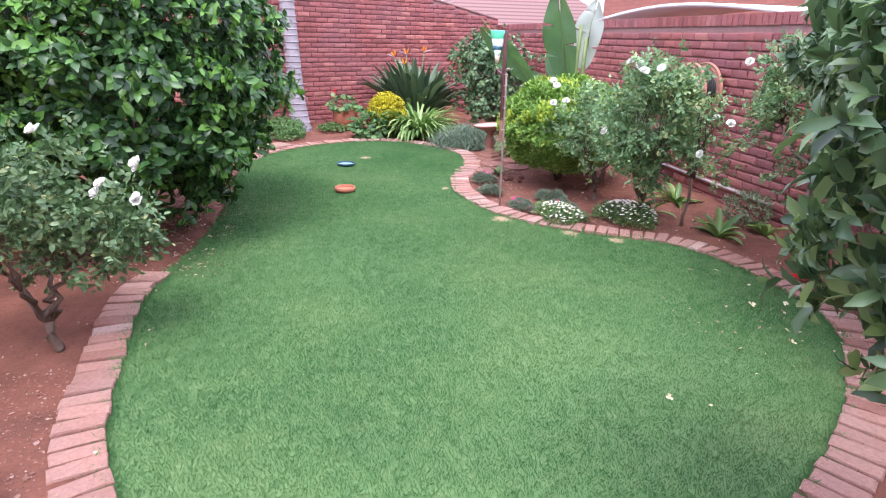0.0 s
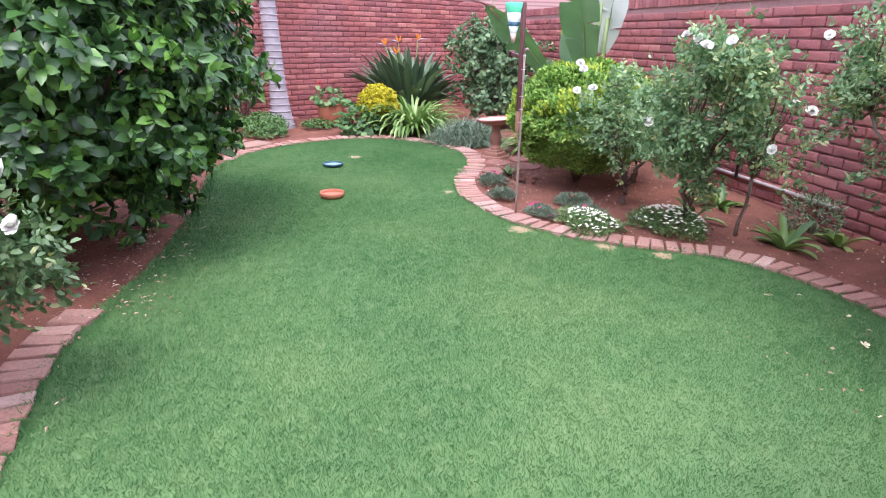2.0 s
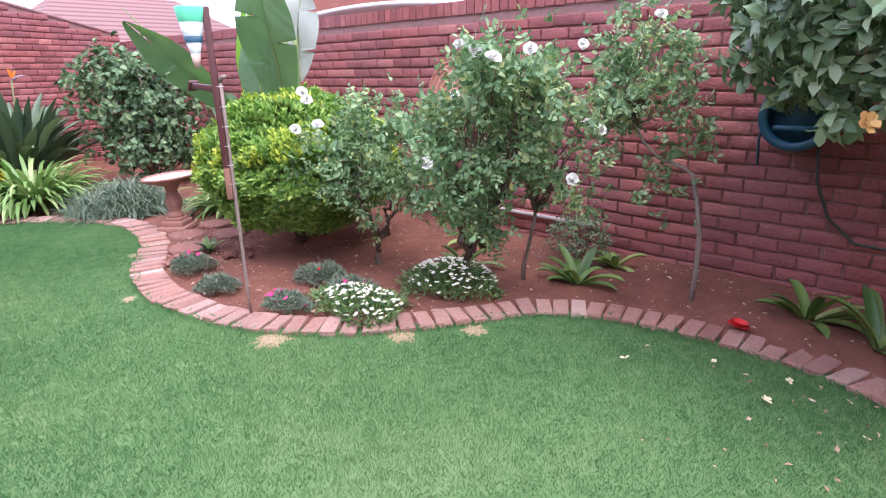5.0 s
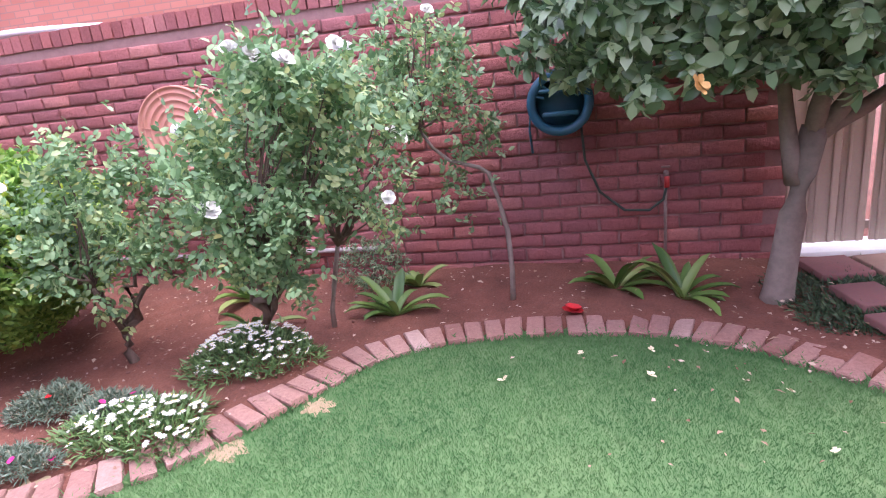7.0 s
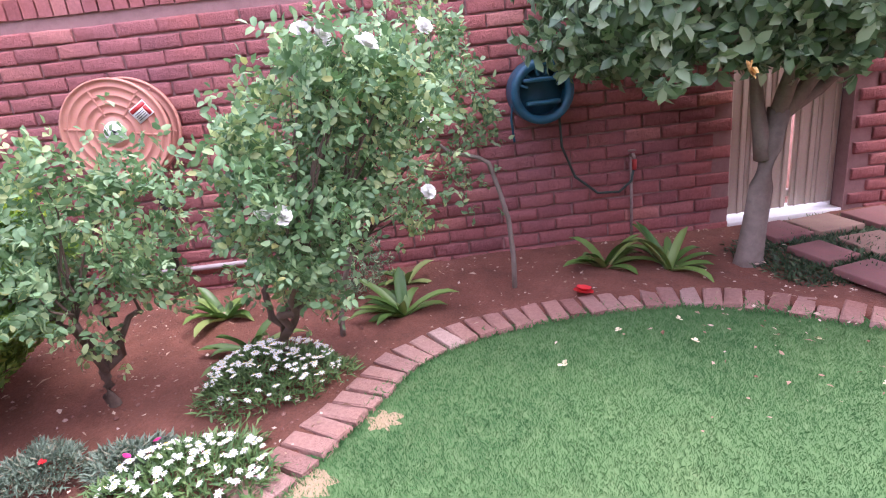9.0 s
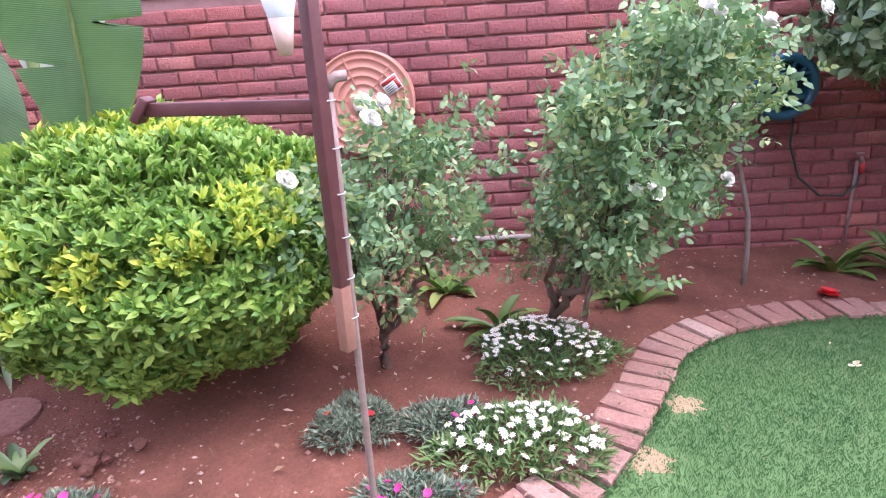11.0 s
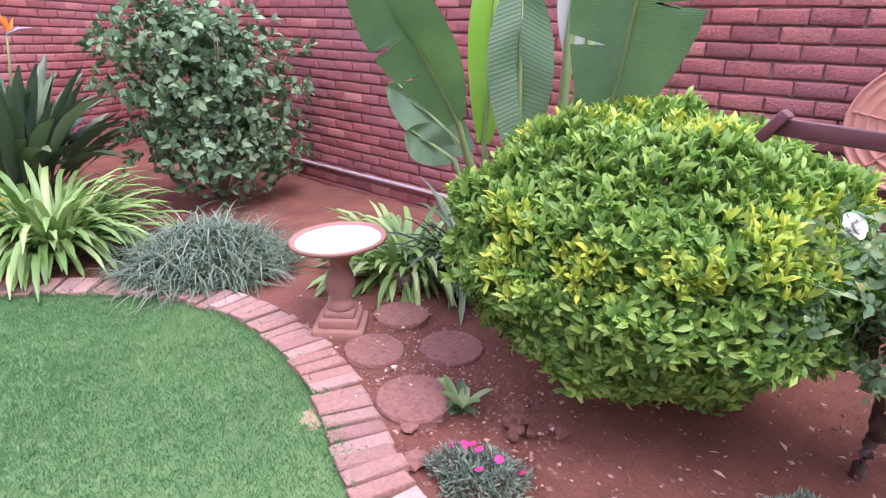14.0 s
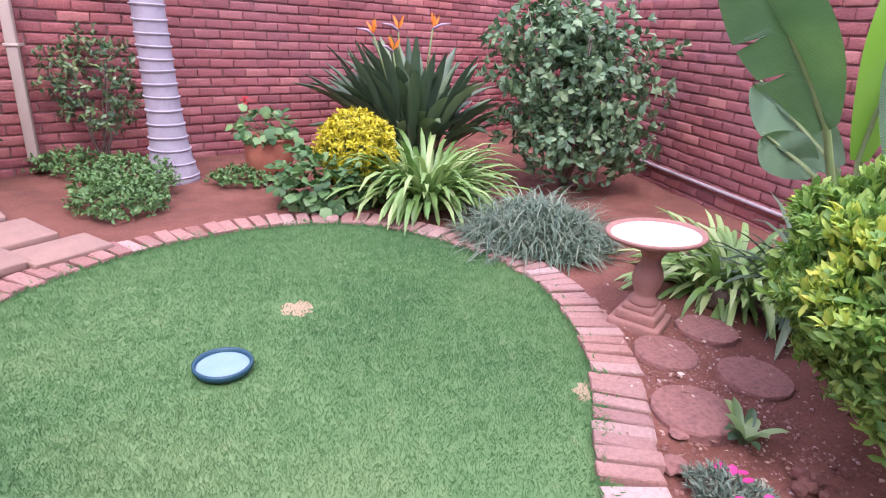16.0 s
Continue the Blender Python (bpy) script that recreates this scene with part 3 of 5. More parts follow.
def shrub(name, base, label, category, crown, mat, n, per, length, width, fine=False, group="", bark=M_bark, stems=6, r0=0.02, depth=0.3, rough=0.12, freq=3.0, low=-0.9, spread=0.8, crown_name="crown", stem_end=0.6, lift=0.15):
    """A bush: stems from its base and one or more lumpy crowns of leaves. crown: list of (centre, radii, share)."""
    t = thing(name, *base, label, category, group)
    arr = []
    for c, r, share in crown:
        P, N = ellipsoid_shoots(int(n * share), c, r, depth, rough, freq, low)
        arr.append(shoot_leaves(P, N, per, length, width, spread, lift=lift))
    A = [np.concatenate(q) for q in zip(*arr)]
    ok = A[0][:, 2] > 0.02
    A = [q[ok] for q in A]
    world_child(t, leaves(crown_name, *A, mat, t, fine))
    forks = []
    for k in range(stems):
        c, r, _ = crown[k % len(crown)]
        d = unit(np.array([rnd.uniform(-1, 1), rnd.uniform(-1, 1), rnd.uniform(-0.2, 0.8)]))
        forks.append(tuple(np.array(c) + d * np.array(r) * stem_end))
    for s in limbs(t, base, forks, bark, r0):
        world_child(t, s)
    return t


def rose_bush(name, base, label, crown, n, flowers, group="white roses", trunk=None, twigs=9, leaf=0.042, mat=None):
    """A rose: woody canes, loose compound leaves spread through the crown, white double flowers."""
    t = thing(name, *base, label, "rose bush", group)
    arr = []
    tips = []
    for c, r, share in crown:
        m = int(n * share)
        heads = rand_dirs(max(8, m // 24)) * R.uniform(0.3, 1.12, (max(8, m // 24), 1)) ** 0.8
        d = heads[R.randint(0, len(heads), m)]
        P = np.array(c) + d * np.array(r) + R.normal(0, 0.056, (m, 3)) * np.array([1, 1, 1.15])
        N = unit(d + np.array([0, 0, 0.35]) + R.normal(0, 0.35, (m, 3)))
        tips += [tuple(np.array(c) + q * np.array(r)) for q in heads[:twigs]]
        # compound leaves: five leaflets on a short stalk
        S = unit(np.cross(N, rand_dirs(m)))
        Up = np.cross(S, N)
        for along, side in ((1.0, 0), (0.62, 1), (0.62, -1), (0.25, 1), (0.25, -1)):
            L = leaf * R.uniform(0.7, 1.25, m)
            D = unit(N * (1.0 if side == 0 else 0.35) + side * S + np.array([0, 0, 0.0]) + R.normal(0, 0.2, (m, 3)))
            arr.append((P + N * (along * leaf * 1.5), D, Up + R.normal(0, 0.3, (m, 3)) + np.array([0, 0, 0.7]), L, L * 0.6))
    A = [np.concatenate(q) for q in zip(*arr)]
    ok = A[0][:, 2] > 0.03
    world_child(t, leaves("foliage", *[q[ok] for q in A], mat or L_rose, t, True))
    nodes = [trunk[-1]] if trunk else []
    if trunk:
        bm = bmesh.new()
        tube(bm, trunk, [0.0155 - 0.0009 * k for k in range(len(trunk))], 8)
        world_child(t, part("trunk", bm, M_greybark, t, "bare grey woody stem"))
    else:
        # a short gnarled foot that forks into crooked limbs
        foot = (base[0] + rnd.uniform(-0.03, 0.03), base[1] + rnd.uniform(-0.03, 0.03), base[2] + 0.17)
        bm = bmesh.new()
        tube(bm, bend((base[0], base[1], base[2] - 0.04), foot, 5, 0.012), [0.034, 0.027, 0.024, 0.025, 0.022, 0.024], 9)
        world_child(t, part("trunk", bm, M_bark, t, "short gnarled woody foot"))
        c0 = crown[0][0]
        for k in range(4):
            a = 1.57 * k + rnd.uniform(-0.4, 0.4)
            q = (foot[0] + (c0[0] - foot[0]) * 0.5 + 0.13 * math.cos(a), foot[1] + (c0[1] - foot[1]) * 0.5 + 0.15 * math.sin(a), foot[2] + (c0[2] - foot[2]) * rnd.uniform(0.4, 0.62))
            bm = bmesh.new()
            tube(bm, bend(foot, q, 6, 0.03), [0.019, 0.017, 0.018, 0.015, 0.014, 0.013, 0.011], 8)
            world_child(t, part("limb", bm, M_bark, t))
            nodes.append(q)
    for tip in tips[:twigs * 2]:
        near = min(nodes, key=lambda q: (Vector(q) - Vector(tip)).length)
        for s in limbs(t, near, [tip], M_bark, 0.007, "cane"):
            world_child(t, s)
    put_flowers(t, ROSE_FLOWER, flowers, 0.95, "rose_flower", "open white double rose")
    return t


# ---- walls ----
def brick_variants(name, l, h, d, count=8, mat=None):
    """Split-face bricks: front proud and uneven, a few of them for sharing. x along, y out of the wall, z up."""
    out = []
    for k in range(count):
        us, vs = (0.0, 0.05, rnd.uniform(0.35, 0.65), 0.95, 1.0), (0.0, 0.14, 0.86, 1.0)
        nx, nz = len(us) - 1, len(vs) - 1
        V, F = [], []
        for j in range(nz + 1):
            for i in range(nx + 1):
                edge = i in (0, nx) or j in (0, nz)
                y = d * (0.72 + 0.2 * rnd.random()) if edge else d * rnd.uniform(0.85, 1.25)
                V.append(((us[i] - 0.5) * l + (rnd.uniform(-0.004, 0.004)), y, (vs[j] - 0.5) * h + rnd.uniform(-0.003, 0.003)))
        w = nx + 1
        for j in range(nz):
            for i in range(nx):
                a = j * w + i
                F.append((a, a + 1, a + w + 1, a + w))
        rim = [i for i in range(w)] + [w * j + nx for j in range(1, nz + 1)] + [w * nz + i for i in range(nx - 1, -1, -1)] + [w * j for j in range(nz - 1, 0, -1)]
        n0 = len(V)
        for r in rim:
            V.append((V[r][0], -0.03, V[r][2]))
        for q in range(len(rim)):
            b = (q + 1) % len(rim)
            F.append((rim[b], rim[q], n0 + q, n0 + b))
        me = bpy.data.meshes.new(name)
        me.from_pydata(V, [], F)
        me.materials.append(mat)
        me.polygons.foreach_set("use_smooth", [True] * len(F))
        out.append(me)
    return out


WALL_BRICKS = brick_variants("brick", 0.221, 0.074, 0.0165, 14, M_wall)
LATER = []     # walls whose bricks are laid at the end


def prism(bm, pts, z0, tops):
    """An upright body over a floor outline, with a height for each corner."""
    lo = [bm.verts.new((x, y, z0)) for x, y in pts]
    hi = [bm.verts.new((x, y, t)) for (x, y), t in zip(pts, tops)]
    n = len(pts)
    bm.faces.new(lo[::-1])
    bm.faces.new(hi)
    for k in range(n):
        j = (k + 1) % n
        bm.faces.new((lo[k], lo[j], hi[j], hi[k]))


def brick_wall(name, a, b, top_a, top_b, label, near=None, thick=0.22):
    """A wall from a to b whose bricks face to the left of that way; near: the stretch whose bricks are single pieces."""
    a, b = Vector((*a, 0)), Vector((*b, 0))
    d = (b - a).normalized()
    out = Vector((-d.y, d.x, 0))
    bm = bmesh.new()
    pts = [a, b, b - out * thick, a - out * thick]
    prism(bm, [(p.x, p.y) for p in pts], -0.3, [top_a, top_b, top_b, top_a])
    w = part(name, bm, M_mortar, smooth=False)
    tagged(w, label, "wall", kind="structure")
    LATER.append((w, a, d, out, (b - a).length, top_a, top_b, near))
    return w


def ex(y):
    return (east_x(y), y)


cy = (11.70 + 0.47 * (E_X0 - 0.81)) / (1 - 0.47 * E_SLOPE)
CORNER = (east_x(cy), cy)
W_END = (-3.6, 11.70 + 0.47 * (-3.6 - 0.81))
brick_wall("wall_east", ex(2.12), CORNER, E_TOP - 0.1, E_TOP - 0.1, "red split-face brick garden wall with a brick-on-edge top", (0.9, 4.3))
brick_wall("wall_south_of_gate", ex(-1.6), ex(1.32), E_TOP - 0.1, E_TOP - 0.1, "red split-face brick wall beside the gate")
brick_wall("wall_north", CORNER, W_END, 1.95, 3.6, "tall red split-face brick wall with a sloping top", (3.2, 6.2))
# added west wall, out of view, its height chosen to dim the north-west corner
bm = bmesh.new()
prism(bm, [(-3.6, -1.8), (-3.4, -1.8), (-3.4, 9.7), (-3.6, 9.7)], -0.3, [2.9] * 4)
tagged(part("wall_west", bm, M_plaster, smooth=False), "added plain wall closing the unseen west side, raised for shade", "wall", kind="structure")
bm = bmesh.new()
prism(bm, [(-3.6, -2.1), (4.6, -2.1), (4.6, -1.9), (-3.6, -1.9)], -0.3, [2.8] * 4)
tagged(part("wall_house", bm, M_plaster, smooth=False), "plain plastered house wall", "wall", kind="structure")


def coping():
    """Bricks on edge along the top of the east wall."""
    a, b = Vector((*ex(2.12), 0)), Vector((*CORNER, 0))
    d = (b - a).normalized()
    out = Vector((-d.y, d.x, 0))
    bm = bmesh.new()
    L = (b - a).length
    for k in range(int(L / 0.083)):
        c = a + d * (0.0415 + 0.083 * k) - out * 0.1
        m = Matrix.Translation((c.x, c.y, E_TOP - 0.052 + rnd.uniform(-0.003, 0.003))) @ Matrix.Rotation(math.atan2(d.y, d.x) + rnd.uniform(-0.01, 0.01), 4, "Z")
        bmesh.ops.create_cube(bm, size=1.0, matrix=m @ Matrix.Diagonal((0.073, 0.235 + rnd.uniform(-0.006, 0.006), 0.104, 1)))
    tagged(part("wall_coping", bm, M_wall, smooth=False), "row of dark red bricks laid on edge along the wall top", "coping", kind="structure")


coping()
bm = bmesh.new()
dN = (Vector((*W_END, 0)) - Vector((*CORNER, 0)))
ang = math.atan2(dN.y, dN.x)
mid = (Vector((*CORNER, 1.97)) + Vector((*W_END, 3.62))) / 2
outN = Vector((-dN.y, dN.x, 0)).normalized()
box(bm, (math.hypot(dN.length, 1.65), 0.26, 0.04), Matrix.Translation(mid - outN * 0.11) @ Matrix.Rotation(ang, 4, "Z") @ Matrix.Rotation(-math.atan2(1.65, dN.length), 4, "Y"), 0.008)
tagged(part("north_coping", bm, M_mortar), "sloping mortar cap of the tall brick wall", "coping", kind="structure")


# ---- gate ----
def gate():
    g = thing("gate", east_x(1.72) + 0.1, 1.72, 0, "cream painted slatted garden gate with daylight between its boards", "gate", kind="")
    for k in range(5):
        bm = bmesh.new()
        y = (-0.32, -0.167, 0.012, 0.168, 0.322)[k]
        box(bm, (0.02, 0.151, 1.66), pose(0.0, y, 0.9), 0.005)
        for s in (-0.04, 0.04):
            box(bm, (0.012, 0.02, 1.66), pose(-0.014, y + s, 0.9), 0.004)
        part("board", bm, M_cream, g)
    for z in (0.16, 1.62):
        bm = bmesh.new()
        box(bm, (0.03, 0.8, 0.05), pose(0.028, 0, z), 0.004)
        part("rail", bm, M_cream, g)
    for y in (-0.395, 0.395):
        bm = bmesh.new()
        box(bm, (0.05, 0.012, 1.72), pose(0.02, y, 0.87), 0.003)
        part("jamb", bm, M_white, g)
    bm = bmesh.new()
    box(bm, (0.26, 0.8, 0.05), pose(0.02, 0, 0.02), 0.006)
    part("sill", bm, M_white, g, "white painted door sill")


gate()

# ---- beyond the walls ----
def neighbour():
    h = thing("house", 8.4, 9.5, 0, "neighbour's red brick house behind the garden wall", "house")
    bm = bmesh.new()
    prism(bm, [(-0.2, -6), (5, -6), (5, 5.5), (-0.2, 5.5)], -0.1, [3.6] * 4)
    part("wall", bm, M_farbrick, h, smooth=False)
    bm = bmesh.new()
    for s in (-1, 1):
        box(bm, (3.4, 12.4, 0.08), pose(2.4 + s * 1.4, -0.25, 4.1, 0, s * 24, 0), 0.01)
    part("roof", bm, M_tile, h)
    c = thing("carport", 6.6, 8.6, 0, "white arched sheet roof of a carport beyond the wall", "carport")
    bm = bmesh.new()
    n = 12
    pts = [(-2.3 + 4.6 * i / n, 1.95 + 0.17 * math.sin(math.pi * i / n)) for i in range(n + 1)]
    for (y0, z0), (y1, z1) in zip(pts, pts[1:]):
        vs = [bm.verts.new(p) for p in ((-0.7, y0, z0), (-0.7, y1, z1), (0.9, y1, z1), (0.9, y0, z0))]
        bm.faces.new(vs)
    bmesh.ops.remove_doubles(bm, verts=bm.verts, dist=1e-4)
    r = part("roof", bm, M_white, c, smooth=True)
    md = r.modifiers.new("thickness", "SOLIDIFY")
    md.thickness = 0.05
    for y in (-2.1, 2.1):
        for x in (-0.6, 0.8):
            bm = bmesh.new()
            tube(bm, [(x, y, 0), (x, y, 1.96)], 0.035, 8)
            part("post", bm, M_white, c)
    f = thing("house", 7.2, 17.2, 0, "distant bungalow with a tiled roof behind the corner", "house")
    bm = bmesh.new()
    prism(bm, [(-2.6, 0), (2.6, 0), (2.6, 4), (-2.6, 4)], -0.1, [1.9] * 4)
    part("wall", bm, M_farbrick, f, smooth=False)
    bm = bmesh.new()
    vs = [bm.verts.new(p) for p in ((-3, -0.4, 1.85), (3, -0.4, 1.85), (3, 4.4, 1.85), (-3, 4.4, 1.85), (-1.4, 2, 3.2), (1.4, 2, 3.2))]
    for q in ((0, 1, 5, 4), (1, 2, 5), (2, 3, 4, 5), (3, 0, 4), (3, 2, 1, 0)):
        bm.faces.new([vs[i] for i in q])
    part("roof", bm, M_tile, f, smooth=False)


def far_brick(nt, p):
    b = nt.nodes.new("ShaderNodeTexBrick")
    co = nt.nodes.new("ShaderNodeTexCoord")
    sep = nt.nodes.new("ShaderNodeSeparateXYZ")
    com = nt.nodes.new("ShaderNodeCombineXYZ")
    nt.links.new(co.outputs["Object"], sep.inputs[0])
    nt.links.new(sep.outputs[1], com.inputs[0])
    nt.links.new(sep.outputs[2], com.inputs[1])
    nt.links.new(com.outputs[0], b.inputs["Vector"])
    for k, v in (("Color1", (0.4, 0.15, 0.11, 1)), ("Color2", (0.46, 0.19, 0.14, 1)), ("Mortar", (0.3, 0.16, 0.13, 1)), ("Scale", 1.0), ("Brick Width", 0.232), ("Row Height", 0.085), ("Mortar Size", 0.008)):
        b.inputs[k].default_value = v
    nt.links.new(b.outputs[0], p.inputs["Base Color"])
    p.inputs["Roughness"].default_value = 0.9


def tile_build(nt, p):
    w = nt.nodes.new("ShaderNodeTexWave")
    w.bands_direction = "Z"
    w.inputs["Scale"].default_value = 3.0
    co = nt.nodes.new("ShaderNodeTexCoord")
    nt.links.new(co.outputs["Object"], w.inputs["Vector"])
    c = ramp(nt, w.outputs[0], [(0.1, (0.14, 0.07, 0.07)), (0.5, (0.25, 0.14, 0.13))])
    nt.links.new(c.outputs[0], p.inputs["Base Color"])
    p.inputs["Roughness"].default_value = 0.8


M_farbrick = material("far_brick", far_brick)
M_tile = material("roof_tile", tile_build)
neighbour()

# ---- along the east wall ----
bm = bmesh.new()
tube(bm, [(east_x(y) - 0.035, y, 0.2 + 0.004 * math.sin(y)) for y in (4.6, 6, 7.5, 9, 10.5, 12, 13.0)], 0.017, 10)
tagged(part("wall_pipe", bm, M_pvc), "grey plastic water pipe along the foot of the brick wall", "pipe")


def fire_reel():
    x = east_x(5.74)
    t = thing("hose_reel", x, 5.74, 0, "faded red fire hose reel on the brick wall", "hose reel")
    turn = pose(0, 0, 0, 0, -90, 0)
    for nm, off in (("front_disc", -0.3), ("back_disc", -0.12)):
        bm = bmesh.new()
        prof = [(0, 0.012), (0.075, 0.012), (0.078, 0.004)]
        for k in range(4):
            r = 0.105 + 0.045 * k
            prof += [(r - 0.008, 0.004), (r - 0.003, 0.012), (r + 0.003, 0.012), (r + 0.008, 0.004)]
        prof += [(0.268, 0.004), (0.272, 0.016), (0.282, 0.016), (0.284, -0.012), (0.27, -0.012), (0, -0.006)]
        lathe(bm, prof, 56)
        ribs = []
        for k in range(6):
            a = math.radians(60 * k + 20)
            ribs.append(bmesh.new())
            box(ribs[-1], (0.175, 0.01, 0.008), pose(0, 0, 0.008) @ Matrix.Rotation(a, 4, "Z") @ Matrix.Translation((0.175, 0, 0)), 0.002)
        bmesh.ops.transform(bm, matrix=pose(off, 0, 1.11) @ turn, verts=bm.verts)
        disc = part(nm, bm, M_reelred, t)
        for rb in ribs:
            bmesh.ops.transform(rb, matrix=pose(off, 0, 1.11) @ turn, verts=rb.verts)
            part("rib", rb, M_reelred, disc)
        front = disc if nm == "front_disc" else front
    bm = bmesh.new()
    for k in range(6):
        tube(bm, [(-0.285 + 0.026 * k + 0.002 * i, 0.2 * math.cos(2 * math.pi * i / 24), 1.11 + 0.2 * math.sin(2 * math.pi * i / 24)) for i in range(25)], 0.013, 7)
    part("hose", bm, M_black, t, "black rubber hose coils")
    bm = bmesh.new()
    tube(bm, [(-0.29, 0, 1.11), (0.01, 0, 1.11)], 0.03, 12)
    box(bm, (0.03, 0.12, 0.4), pose(-0.012, 0, 1.08), 0.004)
    part("bracket", bm, M_redplastic, t)
    bm = bmesh.new()
    lathe(bm, [(0, 0.0145), (0.058, 0.0145), (0.058, 0.0125)], 30, pose(-0.3, 0, 1.11) @ turn)
    part("hub_label", bm, M_white, front, "round white paper label")
    bm = bmesh.new()
    for q in ((0.01, 0.01, 30), (-0.012, 0.004, -20), (0.004, -0.012, 70)):
        box(bm, (0.002, 0.03, 0.008), pose(-0.317, q[0], 1.11 + q[1], q[2]), 0)
    part("label_mark", bm, M_black, front, "torn dark mark")
    st = pose(-0.3185, -0.165, 1.2, -32)
    bm = bmesh.new()
    box(bm, (0.002, 0.1, 0.085), st, 0)
    sticker = part("sticker", bm, M_white, front, "white and red instruction sticker")
    bm = bmesh.new()
    box(bm, (0.002, 0.094, 0.022), st @ pose(-0.0015, 0, 0.027), 0)
    box(bm, (0.002, 0.022, 0.05), st @ pose(-0.0015, -0.034, -0.012), 0)
    part("sticker_band", bm, M_redplastic, front)
    bm = bmesh.new()
    for k in range(4):
        box(bm, (0.002, 0.055, 0.004), st @ pose(-0.0015, 0.012, 0.004 - 0.011 * k), 0)
    part("sticker_lines", bm, M_black, front)
    bm = bmesh.new()
    tube(bm, [(-0.2, -0.05, 0.86), (-0.16, -0.1, 0.6), (-0.1, -0.06, 0.4), (-0.06, -0.02, 0.18)], 0.016, 8)
    part("feed_pipe", bm, M_black, t)


fire_reel()


def garden_reel():
    y0, z0 = 3.37, 1.05
    x = east_x(y0)
    t = thing("hose_reel", x, y0, 0, "round blue plastic hose reel on the brick wall", "hose reel")
    turn = pose(-0.2, 0, z0, 0, -90, 0)
    bm = bmesh.new()
    lathe(bm, [(0.135, 0.0), (0.14, 0.02), (0.16, 0.028), (0.182, 0.02), (0.186, 0.0), (0.182, -0.15), (0.15, -0.16), (0.135, -0.1), (0.135, 0.0)], 48, turn)
    part("rim", bm, M_blue, t)
    bm = bmesh.new()
    lathe(bm, [(0, -0.07), (0.14, -0.07), (0.14, -0.08), (0, -0.08)], 40, turn)
    part("back_plate", bm, M_navy, t)
    for k in range(6):
        bm = bmesh.new()
        a = math.radians(200 + 28 * k)
        box(bm, (0.05, 0.014, 0.03), turn @ Matrix.Rotation(a + math.radians(90), 4, "Z") @ Matrix.Translation((0.118, 0, 0.0)), 0.003)
        part("spoke", bm, M_blue, t)
    bm = bmesh.new()
    box(bm, (0.05, 0.2, 0.026), pose(-0.21, 0, z0 - 0.06), 0.008)
    box(bm, (0.05, 0.23, 0.022), pose(-0.21, 0, z0 + 0.07), 0.008)
    part("handle_bar", bm, M_blue, t)
    bm = bmesh.new()
    box(bm, (0.05, 0.16, 0.16), pose(-0.02, 0, z0), 0.006)
    part("wall_mount", bm, M_blue, t)
    h = thing("garden_hose", x, 3.1, 0, "thin dark garden hose hanging from the reel to the tap", "hose")
    bm = bmesh.new()
    tube(bm, [(-0.13, 0.16, 0.95), (-0.1, 0.14, 0.7), (-0.09, 0.06, 0.5), (-0.1, -0.08, 0.38), (-0.1, -0.22, 0.37), (-0.1, -0.3, 0.43), (-0.085, -0.32, 0.5)], 0.008, 8)
    part("hose", bm, M_hose, h)
    bm = bmesh.new()
    tube(bm, [(-0.16, 0.44, 1.02), (-0.14, 0.45, 0.9), (-0.14, 0.44, 0.77)], 0.007, 8)
    part("loose_end", bm, M_blue, h)
    tp = thing("garden_tap", x, 2.78, 0, "small brass garden tap with a red coupling on a riser pipe", "tap")
    bm = bmesh.new()
    tube(bm, [(-0.05, 0, 0), (-0.05, 0, 0.58)], 0.01, 8)
    part("riser", bm, M_galv, tp)
    bm = bmesh.new()
    tube(bm, [(-0.045, 0, 0.58), (-0.08, 0, 0.59), (-0.095, 0, 0.565)], 0.013, 8)
    box(bm, (0.012, 0.05, 0.012), pose(-0.06, 0, 0.615), 0.003)
    part("spout", bm, M_galv, tp)
    bm = bmesh.new()
    tube(bm, [(-0.095, 0, 0.565), (-0.098, 0, 0.5)], 0.015, 10)
    part("coupling", bm, M_redplastic, tp)


garden_reel()


